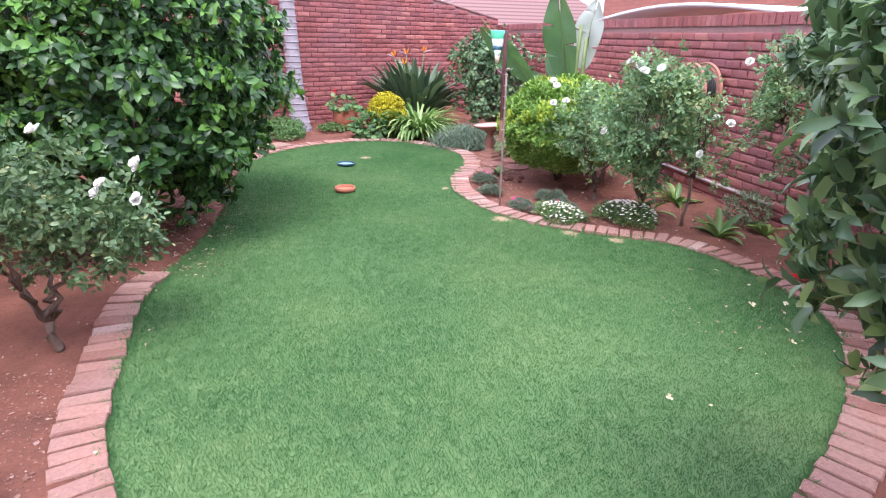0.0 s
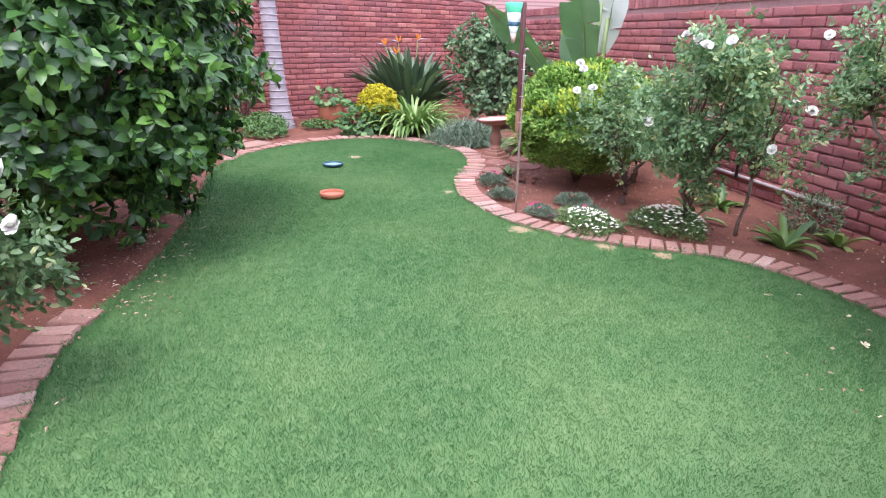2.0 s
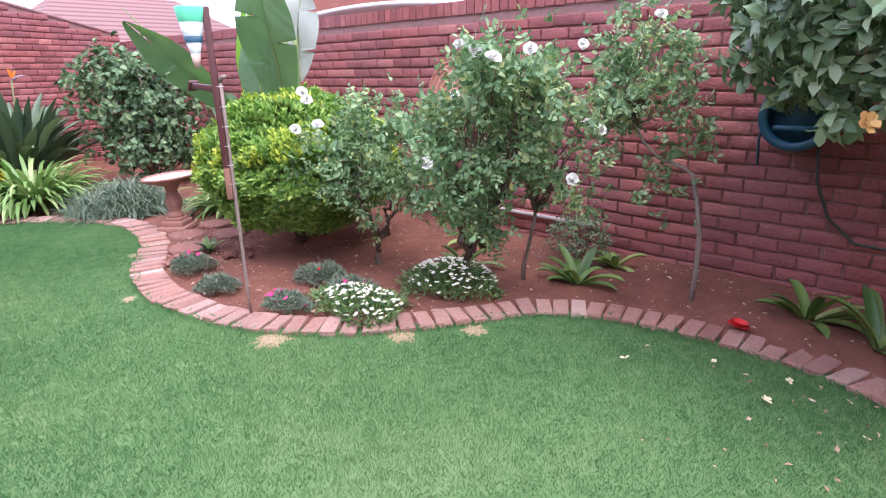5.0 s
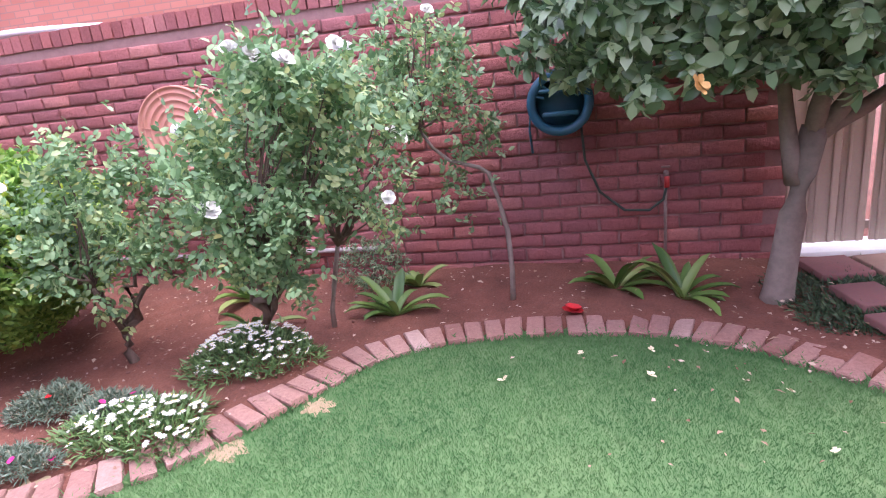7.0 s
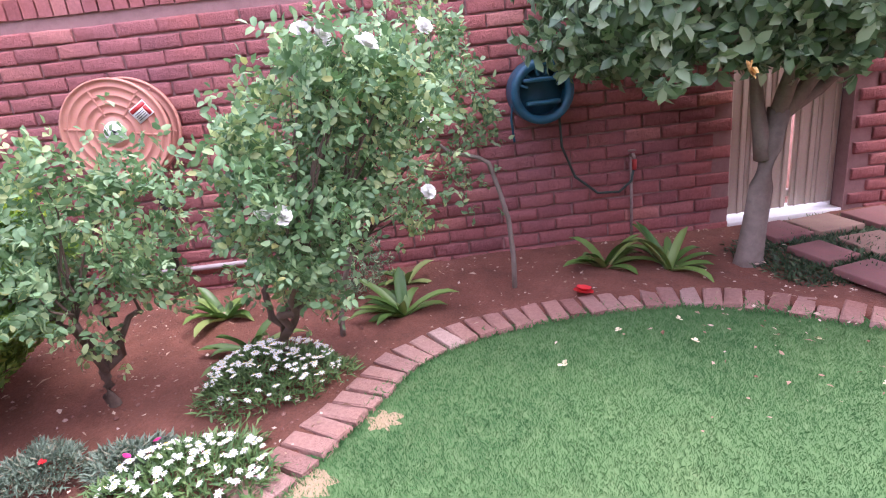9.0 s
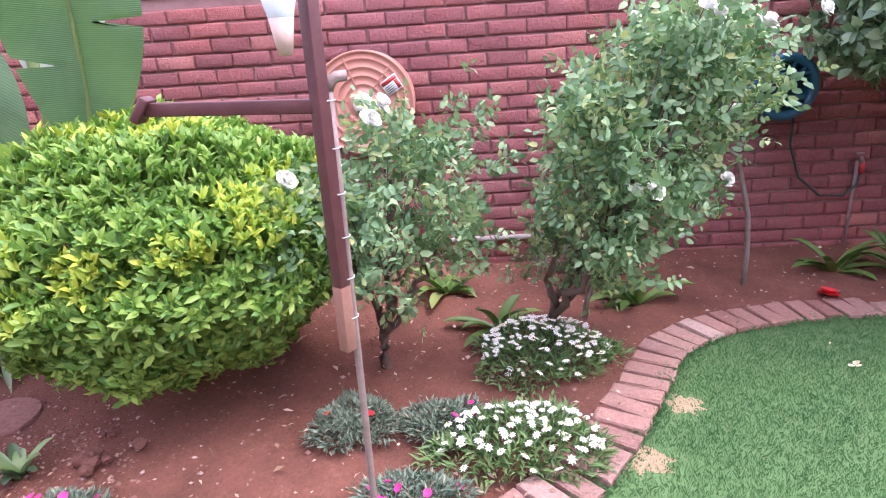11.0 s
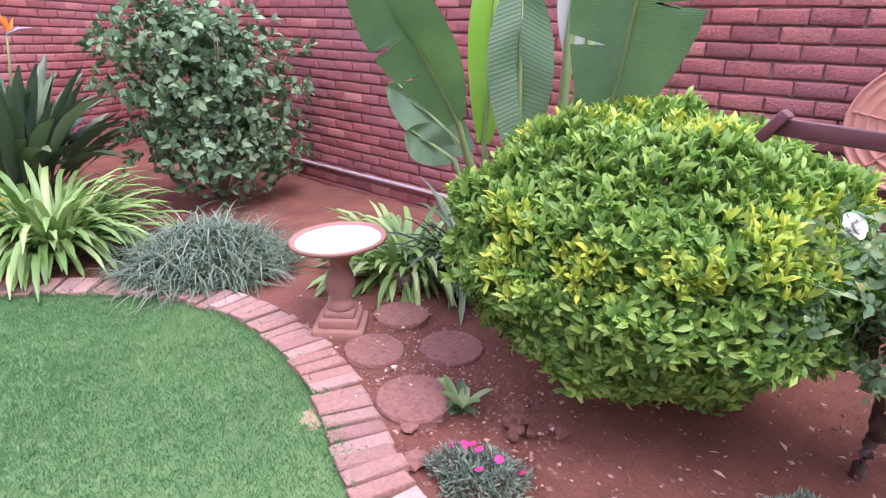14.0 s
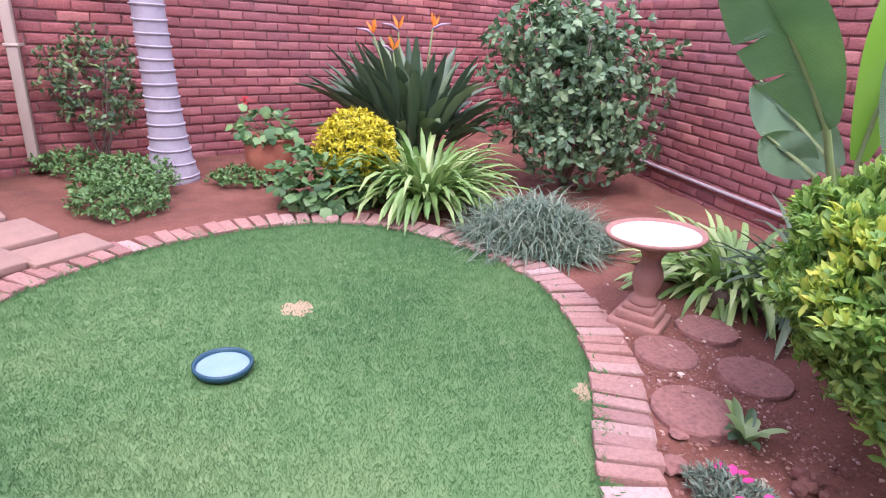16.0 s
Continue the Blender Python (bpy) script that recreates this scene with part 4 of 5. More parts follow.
# ---- bed: bird bath, stones, pole ----
def bird_bath():
    t = thing("bird_bath", 2.85, 7.76, 0, "pink concrete bird bath with a pale shallow bowl on a baluster", "bird bath")
    slim = Matrix.Diagonal((0.89, 0.89, 1.0, 1.0))
    bm = bmesh.new()
    lathe(bm, [(0, 0.425), (0.08, 0.42), (0.18, 0.45), (0.25, 0.478), (0.258, 0.49), (0.252, 0.5), (0.238, 0.496), (0.226, 0.486)], 56, slim)
    askew = Matrix.Translation((0, 0, 0.43)) @ Matrix.Rotation(radians(4.5), 4, Vector((-0.6, -0.8, 0))) @ Matrix.Translation((0, 0, -0.43))
    bmesh.ops.transform(bm, matrix=askew, verts=bm.verts)
    part("bowl", bm, M_bathbody, t)
    bm = bmesh.new()
    lathe(bm, [(0.226, 0.4865), (0.18, 0.473), (0.1, 0.463), (0, 0.46)], 56, slim)
    bmesh.ops.transform(bm, matrix=askew, verts=bm.verts)
    part("bowl_lining", bm, M_concrete, t, "sun-bleached white inside of the bowl")
    bm = bmesh.new()
    lathe(bm, [(0, 0.13), (0.075, 0.13), (0.08, 0.15), (0.06, 0.17), (0.055, 0.19), (0.075, 0.23), (0.082, 0.27), (0.07, 0.31), (0.052, 0.345), (0.05, 0.37), (0.062, 0.39), (0.07, 0.405), (0.09, 0.425), (0, 0.43)], 32, slim)
    part("pedestal", bm, M_bathbody, t)
    for w, z, h in ((0.25, 0.025, 0.07), (0.195, 0.078, 0.055), (0.15, 0.116, 0.04)):
        bm = bmesh.new()
        box(bm, (w, w, h), pose(0, 0, z, 0, 0, 38), 0.012)
        part("base_step", bm, M_bathbody, t)


bird_bath()
for x, y, r in ((3.14, 7.62, 0.145), (3.05, 7.22, 0.15), (2.79, 7.47, 0.14), (2.63, 7.08, 0.16)):
    t = tagged(new("stepping_stone"), "round red-brown concrete stepping stone set in the soil", "stepping stone", "stepping stones by the bird bath")
    bm = bmesh.new()
    lathe(bm, [(0, 0.03), (r * 0.6, 0.03), (r * 0.965, 0.03), (r * 0.985, 0.027), (r, 0.02), (r, 0.012), (r, -0.03), (0, -0.03)], 40, pose(0, 0, 0, rnd.uniform(-2, 2), rnd.uniform(-2, 2)))
    for v in bm.verts:
        v.co += Vector((rnd.uniform(-1, 1), rnd.uniform(-1, 1), 0.4 * rnd.uniform(-1, 1))) * 0.0025
    t.matrix_basis = pose(x, y, 0.008)
    part("slab", bm, M_stone, t, smooth=False)


def lump(name, x, y, z, r, mat, label, category, squash=0.6, group=""):
    bm = bmesh.new()
    bmesh.ops.create_icosphere(bm, subdivisions=2, radius=r)
    k = rnd.uniform(0, 9)
    for v in bm.verts:
        v.co *= 1 + 0.5 * noise.noise(v.co * (1.3 / r) + Vector((k, k, k))) + rnd.uniform(-0.07, 0.07)
        v.co.z *= squash
    o = part(name, bm, mat, smooth=False)
    o.matrix_basis = pose(x, y, z + r * squash * 0.55, 0, 0, rnd.uniform(0, 360))
    return tagged(o, label, category, group)


lump("rock", 2.37, 6.85, 0.01, 0.045, M_stone, "small pinkish broken brick piece on the soil", "rock", 0.5)
lump("rock", 2.49, 6.99, 0.01, 0.035, M_stone, "small flat dark stone on the soil", "rock", 0.35)
for k in range(11):
    lump("soil_clod", 2.78 + rnd.uniform(-0.13, 0.16), 6.67 + rnd.uniform(-0.16, 0.13), 0.012, rnd.uniform(0.014, 0.03), M_clod, "loose dark clod of red soil", "soil clod", 0.8, "clods in the bed")


def pole_feeder():
    t = thing("feeder_pole", 2.25, 5.575, 0, "leaning pipe with a brown steel bar and arm tied to it", "pole")
    foot, top = Vector((0, 0, -0.05)), Vector((-0.012, -0.015, 1.29))
    bm = bmesh.new()
    tube(bm, [foot.lerp(top, k / 6) for k in range(7)], 0.0095, 10)
    part("pipe", bm, M_galv, t)
    bm = bmesh.new()
    tube(bm, [top, top + Vector((0.0, -0.004, 0.016)), top + Vector((0.004, -0.018, 0.026)), top + Vector((0.008, -0.04, 0.027))], [0.011, 0.0125, 0.0125, 0.012], 10)
    part("elbow", bm, M_galv, t)
    d = (top - foot).normalized()
    rot = d.to_track_quat("Z", "Y").to_matrix().to_4x4()
    side = Vector((-0.018, 0.018, 0))
    a, b = foot + d * 0.74 + side, foot + d * 1.7 + side
    bm = bmesh.new()
    box(bm, (0.031, 0.031, 0.8), Matrix.Translation(a.lerp(b, 0.58)) @ rot, 0.003)
    part("steel_bar", bm, M_brown, t)
    bm = bmesh.new()
    box(bm, (0.0315, 0.0315, 0.17), Matrix.Translation(a.lerp(b, 0.085)) @ rot, 0.003)
    part("rusty_end", bm, M_rust, t, "rusty flaking lower end of the bar")
    q = foot + d * 1.31 + side
    bm = bmesh.new()
    tip = Vector((0.05, 0.41, 1.27))
    way = tip - q
    box(bm, (0.02, way.length, 0.03), Matrix.Translation(q.lerp(tip, 0.5)) @ way.to_track_quat("Y", "Z").to_matrix().to_4x4(), 0.003)
    box(bm, (0.05, 0.02, 0.06), Matrix.Translation(tip) @ pose(0, 0, 0, 35), 0.003)
    part("arm", bm, M_brown, t)
    for k in range(6):
        bm = bmesh.new()
        c = foot + d * (0.82 + 0.1 * k)
        tube(bm, [c + Vector((-0.004 + 0.021 * math.cos(i * math.pi / 5), 0.027 * math.sin(i * math.pi / 5) + 0.014, 0)) for i in range(11)], 0.0012, 5)
        part("cable_tie", bm, M_white, t)
    f = thing("bird_feeder", 2.16, 5.62, 1.36, "hanging cone bird feeder, mint green and clear with a tan tip", "bird feeder")
    for nm, prof, m in (("tip", [(0, 0.0), (0.014, 0.004), (0.024, 0.07), (0.0, 0.07)], M_tan), ("cone", [(0.024, 0.07), (0.038, 0.125), (0, 0.125)], M_clear), ("band", [(0.039, 0.122), (0.046, 0.15), (0, 0.15)], M_navy),
                        ("hopper", [(0.045, 0.15), (0.058, 0.22), (0, 0.22)], M_clear), ("lid", [(0.058, 0.216), (0.071, 0.28), (0.066, 0.286), (0, 0.288)], M_mint)):
        bm = bmesh.new()
        lathe(bm, prof, 32)
        part(nm, bm, m, f)
    bm = bmesh.new()
    tube(bm, [(0.03, 0.0, 0.25), (0.085, -0.012, 0.24)], 0.006, 6)
    part("hook", bm, M_brown, f)


pole_feeder()


# ---- things on the lawn ----
def dish(name, x, y, r, h, m_rim, m_in, label, category):
    t = thing(name, x, y, 0.012, label, category)
    bm = bmesh.new()
    lathe(bm, [(0, 0), (r * 0.92, 0), (r, h * 0.5), (r, h), (r * 0.95, h * 1.05), (r * 0.9, h), (r * 0.88, h * 0.45)], 44)
    part("rim", bm, m_rim, t)
    bm = bmesh.new()
    lathe(bm, [(r * 0.885, h * 0.46), (r * 0.5, h * 0.5), (0, h * 0.46)], 44)
    part("inner", bm, m_in, t)
    return t


dish("dish", 0.922, 7.74, 0.115, 0.03, M_dishrim, M_bluelight, "round shallow blue plastic dish lying on the lawn", "dish")
dish("saucer", 0.8, 6.42, 0.11, 0.045, M_terra, M_terra, "round terracotta saucer lying on the lawn", "saucer")


def litter():
    for x, y, r in ((3.055, 3.68, 0.032), (3.08, 3.09, 0.03), (3.03, 2.75, 0.02), (2.6, 2.62, 0.022), (2.95, 2.62, 0.024), (3.3, 3.05, 0.022), (3.28, 3.35, 0.02), (1.95, 2.3, 0.024), (2.1, 2.2, 0.014)):
        o = new("fallen_petal", flower_mesh("fallen_petal", 3, 0.8 * r, M_creampetal, 2))
        o.matrix_basis = pose(x, y, 0.028, rnd.uniform(-25, 25), rnd.uniform(-25, 25), rnd.uniform(0, 360))
        tagged(o, "cream fallen rose petals on the grass", "petal", "fallen petals")
    o = new("fallen_flower", flower_mesh("fallen_flower", 8, 0.055, M_redflower, 2))
    o.matrix_basis = pose(3.71, 3.37, 0.04, 10, 5, 0)
    tagged(o, "wilted red flower lying on the brick edging", "flower")
    n = 1500
    P = np.stack([R.uniform(2.2, 4.45, n), R.uniform(2.0, 8.0, n)], 1)
    P = P[~inside(P[:, 0], P[:, 1], EDGE)]
    Q = np.stack([R.normal(3.05, 0.28, 60), R.normal(2.75, 0.3, 60)], 1)
    P = np.concatenate([P, Q, np.stack([R.normal(3.5, 0.35, 90), R.normal(2.1, 0.25, 90)], 1), np.stack([R.uniform(-1.6, -0.5, 160), R.uniform(1.5, 6, 160)], 1), np.stack([R.normal(-0.5, 0.2, 420), R.uniform(4.2, 6.6, 420)], 1)])
    z = np.where(inside(P[:, 0], P[:, 1], EDGE), 0.024, 0.028 + soil_height(P[:, 0], P[:, 1]))
    n = len(P)
    a = R.uniform(0, 6.28, n)
    V, F = leaf_arrays(np.concatenate([P, z[:, None]], 1), np.stack([np.cos(a), np.sin(a), R.uniform(-0.1, 0.25, n)], 1), np.array([0, 0, 1.0]) + R.normal(0, 0.3, (n, 3)), R.gamma(2.5, 0.0065, n) + 0.005, R.gamma(2.5, 0.0035, n) + 0.004)
    tagged(big("leaf_litter", V, F, M_dry, kind="stuff"), "dry brown fallen leaves and petals on soil and grass", "leaf litter")
    n = 1900
    P = np.concatenate([np.stack([R.normal(2.72, 0.24, n), R.normal(7.25, 0.38, n)], 1), np.stack([R.uniform(2.2, 4.4, 1500), R.uniform(4.4, 8, 1500)], 1), np.stack([R.uniform(-1.6, -0.5, 2600), R.uniform(1.2, 3.2, 2600)], 1), np.stack([R.uniform(-1.4, -0.45, 900), R.uniform(4.2, 6.2, 900)], 1)])
    P = P[~inside(P[:, 0], P[:, 1], EDGE + EDGE_N * 0.11)]
    n = len(P)
    s = 0.0025 + R.gamma(2.0, 0.0016, n)
    T = np.array([(1, 0, 0), (0, 1, 0), (-1, 0, 0), (0, -1, 0), (0, 0, 0.8), (0, 0, -0.8)], dtype=float)
    FT = np.array([(0, 1, 4), (1, 2, 4), (2, 3, 4), (3, 0, 4), (1, 0, 5), (2, 1, 5), (3, 2, 5), (0, 3, 5)])
    V = np.concatenate([P, (soil_height(P[:, 0], P[:, 1]) + 0.003)[:, None]], 1)[:, None] + T[None] * s[:, None, None] * R.uniform(0.6, 1.4, (n, 6, 1))
    tagged(big("gravel", V.reshape(-1, 3), (np.arange(n)[:, None, None] * 6 + FT[None]).reshape(-1, 3), M_pebble, kind="stuff"), "small reddish pebbles scattered over the soil", "gravel")


M_creampetal = plain_mat("cream_petal", (0.75, 0.66, 0.45), 0.7)
litter()

# ---- plants of the east bed ----
def golden_bush():
    """A clipped dome of small leaves with clusters of yellow new shoots on its upper half."""
    c, r = (3.32, 6.5, 0.66), (0.72, 0.76, 0.52)
    t = shrub("golden_bush", (3.3, 6.53, 0), "clipped rounded golden-green bush with yellow new shoots", "bush",
              [(c, r, 1.0), ((3.32, 6.5, 0.64), (0.64, 0.68, 0.45), 0.5)], L_gold, 7000, 7, 0.048, 0.42, True, lift=0.7, depth=0.16, rough=0.05, freq=4.0, stems=9, r0=0.022, low=-0.85, spread=0.75)
    P, N = ellipsoid_shoots(6000, c, (0.735, 0.775, 0.535), 0.05, 0.05, 4.0, -0.2)
    heads = rand_dirs(150)
    heads = heads[heads[:, 2] > -0.05][:34]
    d = unit((P - np.array(c)) / np.array(r))
    close = (d @ heads.T).max(1) + R.normal(0, 0.005, len(P))
    pick = close > 0.9925
    world_child(t, leaves("new_growth", *shoot_leaves(P[pick], N[pick], 5, 0.046, 0.4, 0.6, lift=0.8), L_goldtip, t, True, label="bright yellow new leaves"))


golden_bush()
rose_bush("rose_bush", (3.3, 5.63, 0.02), "low spreading rose bush with white flowers before the golden bush", [((3.22, 5.48, 0.74), (0.3, 0.34, 0.34), 1.0), ((3.0, 5.8, 0.76), (0.24, 0.26, 0.26), 0.45), ((3.3, 5.3, 1.0), (0.17, 0.2, 0.16), 0.25)], 600,
          [(2.68, 5.5, 1.22), (2.74, 5.54, 1.17), (2.93, 5.71, 1.01), (2.86, 5.85, 0.98)], twigs=8, leaf=0.037)
rose_bush("rose_bush", (3.33, 4.86, 0.02), "tall bushy rose with several white flowers on woody canes", [((3.12, 4.6, 0.94), (0.28, 0.35, 0.4), 1.0), ((3.08, 4.4, 1.29), (0.2, 0.28, 0.16), 0.42), ((3.18, 4.72, 0.6), (0.28, 0.3, 0.18), 0.35)], 900,
          [(2.907, 4.452, 1.41), (2.864, 4.314, 1.37), (2.884, 4.13, 1.404), (2.79, 4.656, 0.886), (2.8, 4.72, 0.88), (2.86, 4.5, 1.43)], twigs=12, leaf=0.038)
rose_bush("rose_bush", (3.66, 4.65, 0.02), "slender rose with a dark stem behind the daisies", [((3.46, 4.36, 0.84), (0.24, 0.3, 0.3), 1.0), ((3.4, 4.2, 1.12), (0.16, 0.2, 0.16), 0.3)], 320,
          [(3.39, 4.11, 1.046), (3.34, 4.149, 0.776)], trunk=[(3.66, 4.65, -0.03), (3.65, 4.64, 0.12), (3.66, 4.61, 0.26), (3.63, 4.57, 0.38), (3.58, 4.52, 0.5)], twigs=8, leaf=0.035)
rose_bush("rose_bush", (3.95, 3.69, 0.02), "standard rose with a bare grey stem and loose leafy head", [((4.02, 4.2, 1.2), (0.26, 0.34, 0.26), 1.0), ((3.95, 4.1, 1.46), (0.14, 0.16, 0.12), 0.22), ((4.05, 3.82, 1.0), (0.1, 0.1, 0.2), 0.12), ((3.9, 3.95, 0.6), (0.05, 0.14, 0.2), 0.07)], 480,
          [(3.84, 4.4, 1.446), (4.2, 4.25, 1.41), (3.93, 4.0, 1.58), (3.525, 4.11, 1.01)],
          trunk=[(3.95, 3.69, -0.03), (3.96, 3.68, 0.2), (3.975, 3.69, 0.42), (3.99, 3.725, 0.58), (4.0, 3.77, 0.74), (4.0, 3.82, 0.775), (4.0, 3.97, 0.82), (4.0, 4.06, 0.9), (4.0, 4.12, 1.0)], twigs=9, leaf=0.037)


def clump_straps(name, base, label, category, n, length, width, mat, elev=(0.5, 1.45), droop=(1.0, 2.4), spread=0.1, profile="strap", k=6, group="", fold=0.22):
    t = thing(name, *base, label, category, group)
    az = R.uniform(0, 2 * np.pi, n)
    B = np.array(base) + np.stack([np.cos(az) * R.uniform(0, spread, n), np.sin(az) * R.uniform(0, spread, n), np.zeros(n)], 1)
    V, F = straps(B, az, R.uniform(*elev, n), length * R.uniform(0.6, 1.15, n), width * R.uniform(0.75, 1.15, n), R.uniform(*droop, n), k, fold, profile)
    nv, nf = (k + 1) * 3, k * 2
    for j in range(n):
        world_child(t, big("leaf", V[j * nv:(j + 1) * nv], F[:nf], mat, t, smooth=True))
    return t


for x, y, n, L in ((3.8, 4.33, 16, 0.3), (4.06, 3.12, 14, 0.32), (3.9, 2.8, 14, 0.32), (4.1, 5.35, 14, 0.28), (4.25, 4.3, 9, 0.2), (3.62, 5.1, 8, 0.26)):
    clump_straps("clivia", (x, y, 0.01), "low clump of broad strap leaves in the soil", "clivia", n, L, 0.058, L_fern, (0.25, 1.15), (0.4, 1.5), 0.03, group="clivias along the bed", fold=0.3)
shrub("small_shrub", (4.3, 4.6, 0), "low dark feathery shrub against the wall", "shrub", [((4.28, 4.6, 0.16), (0.2, 0.22, 0.16), 1.0)], L_citrus, 260, 6, 0.035, 0.3, stems=4, r0=0.006)


def flower_patch(name, base, r, h, label, category, mat, flower_mat, n, nf, size, leaf_len=0.05, group=""):
    """A low mound of narrow leaves with flat small flowers over it."""
    t = thing(name, *base, label, category, group)
    q = np.sqrt(R.rand(n))
    a = R.uniform(0, 2 * np.pi, n)
    d = np.stack([np.cos(a) * q, np.sin(a) * q], 1)
    lump = 0.8 + 0.3 * np.sin(9 * d[:, 0] / 1.6 + base[0] * 7) * np.sin(8 * d[:, 1] / 1.6 + base[1] * 5)
    zz = h * lump * np.sqrt(np.maximum(0, 1 - q ** 2)) * R.uniform(0.3, 1.0, n)
    d = d * (1 + 0.14 * np.sin(3 * a + base[1] * 9) + 0.08 * np.sin(7 * a))[:, None]
    P = np.concatenate([np.array(base[:2]) + d * np.array(r) * R.uniform(0.9, 1.1, (n, 1)), (base[2] + zz)[:, None]], 1)
    D = np.concatenate([d * 0.8, np.full((n, 1), 0.7)], 1) + R.normal(0, 0.6, (n, 3))
    L = leaf_len * R.uniform(0.6, 1.3, n)
    world_child(t, leaves("leaves", P, D, np.array([0, 0, 1.0]) + R.normal(0, 0.5, (n, 3)), L, L * 0.2, mat, t))
    if 0 < nf < 40:
        me = flower_mesh("flower", 6, size, flower_mat, 1)
        for k in range(nf):
            a, q = rnd.uniform(0, 6.28), math.sqrt(rnd.random())
            o = new("flower", me)
            o.parent = t
            o.matrix_basis = pose(r[0] * q * math.cos(a), r[1] * q * math.sin(a), h * math.sqrt(max(0.05, 1 - q * q)) + 0.015, rnd.uniform(-30, 30), rnd.uniform(-30, 30), rnd.uniform(0, 360))
    elif nf:
        q = np.sqrt(R.rand(nf)) * 0.98
        a = R.uniform(0, 2 * np.pi, nf)
        d = np.stack([np.cos(a) * q, np.sin(a) * q], 1)
        C = np.concatenate([np.array(base[:2]) + d * np.array(r), (base[2] + h * np.sqrt(np.maximum(0.04, 1 - q ** 2)) + 0.02)[:, None]], 1)
        per = 8
        b = np.tile(np.arange(per) * 2 * np.pi / per, nf) + np.repeat(R.uniform(0, 1, nf), per)
        tilt = np.repeat(R.normal(0, 0.25, (nf, 2)), per, 0)
        D = np.stack([np.cos(b), np.sin(b), tilt[:, 0] * np.cos(b) + tilt[:, 1] * np.sin(b)], 1)
        L = np.repeat(size * R.uniform(0.75, 1.2, nf), per)
        fl = world_child(t, leaves("flower", np.repeat(C, per, 0), D, np.tile([0, 0, 1.0], (nf * per, 1)), L, L * 0.55, flower_mat, t))
        tagged(fl, kind="stuff")
        if flower_mat is M_petal:
            m = 6
            V = []
            for c in C:
                V += [c + np.array([0, 0, 0.006])] + [c + np.array([0.004 * math.cos(k * math.pi / 3), 0.004 * math.sin(k * math.pi / 3), 0.003]) for k in range(m)]
            F = (np.arange(nf)[:, None, None] * 7 + np.array([(0, k + 1, (k + 1) % 6 + 1) for k in range(m)])[None]).reshape(-1, 3)
            tagged(world_child(t, big("flower_centre", np.array(V), F, M_yellow, t)), kind="stuff")
    return t


flower_patch("daisy_clump", (3.28, 4.93, 0.02), (0.26, 0.3), 0.15, "low green mound covered in small white daisies", "daisies", L_daisy, M_petal, 2600, 165, 0.0165, group="daisy clumps")
flower_patch("daisy_clump", (2.68, 5.12, 0.02), (0.2, 0.3), 0.1, "spreading pale green mat of small white daisies", "daisies", L_daisy, M_petal, 2000, 115, 0.0165, group="daisy clumps")
flower_patch("dianthus_clump", (2.86, 5.72, 0.02), (0.145, 0.162), 0.098, "grey-green cushion of dianthus with a red bud", "dianthus", L_dianth, M_redflower, 2550, 3, 0.012, 0.033, "dianthus cushions")
flower_patch("dianthus_clump", (2.82, 5.38, 0.02), (0.136, 0.145), 0.090, "grey-green cushion of dianthus with pink flowers", "dianthus", L_dianth, M_pink, 2250, 4, 0.015, 0.033, "dianthus cushions")
flower_patch("dianthus_clump", (2.45, 5.5, 0.02), (0.102, 0.170), 0.068, "low dianthus clump with magenta flowers by the edging", "dianthus", L_dianth, M_pink, 1950, 9, 0.015, 0.033, "dianthus cushions")
flower_patch("dianthus_clump", (2.42, 6.62, 0.02), (0.128, 0.162), 0.090, "grey-green dianthus clump with magenta pink flowers", "dianthus", L_dianth, M_pink, 2400, 7, 0.016, 0.033, "dianthus cushions")
flower_patch("dianthus_clump", (2.33, 6.1, 0.02), (0.111, 0.136), 0.083, "small grey-green cushion plant beside the pole", "dianthus", L_dianth, M_pink, 1950, 0, 0.02, 0.033, "dianthus cushions")
clump_straps("seedling", (2.7, 6.9, 0.01), "young broad-leaved seedling with a yellowed lower leaf", "seedling", 11, 0.15, 0.042, L_shrub, (0.7, 1.5), (0.6, 1.8), 0.025, "strap")

# behind the bird bath
clump_straps("agapanthus", (3.64, 8.02, 0.01), "arching clump of long green strap leaves", "agapanthus", 260, 0.5, 0.04, L_agap, (0.35, 1.4), (1.3, 2.8), 0.28, group="strap-leaf clumps")
clump_straps("agapanthus", (3.85, 7.72, 0.01), "dark arching strap leaves beside the golden bush", "agapanthus", 100, 0.62, 0.036, L_strel, (0.5, 1.3), (0.8, 2.0), 0.14, group="strap-leaf clumps")
clump_straps("agapanthus", (2.3, 9.85, 0.01), "large clump of bright green arching strap leaves", "agapanthus", 380, 0.68, 0.044, L_agap, (0.6, 1.5), (1.3, 2.9), 0.26, group="strap-leaf clumps")
bm = bmesh.new()
tube(bm, [(3.35, 7.88, 0.06), (3.5, 7.78, 0.065), (3.72, 7.66, 0.06)], [0.06, 0.065, 0.055], 12)
tagged(part("log", bm, M_bark), "short weathered dark log lying on the soil", "log")


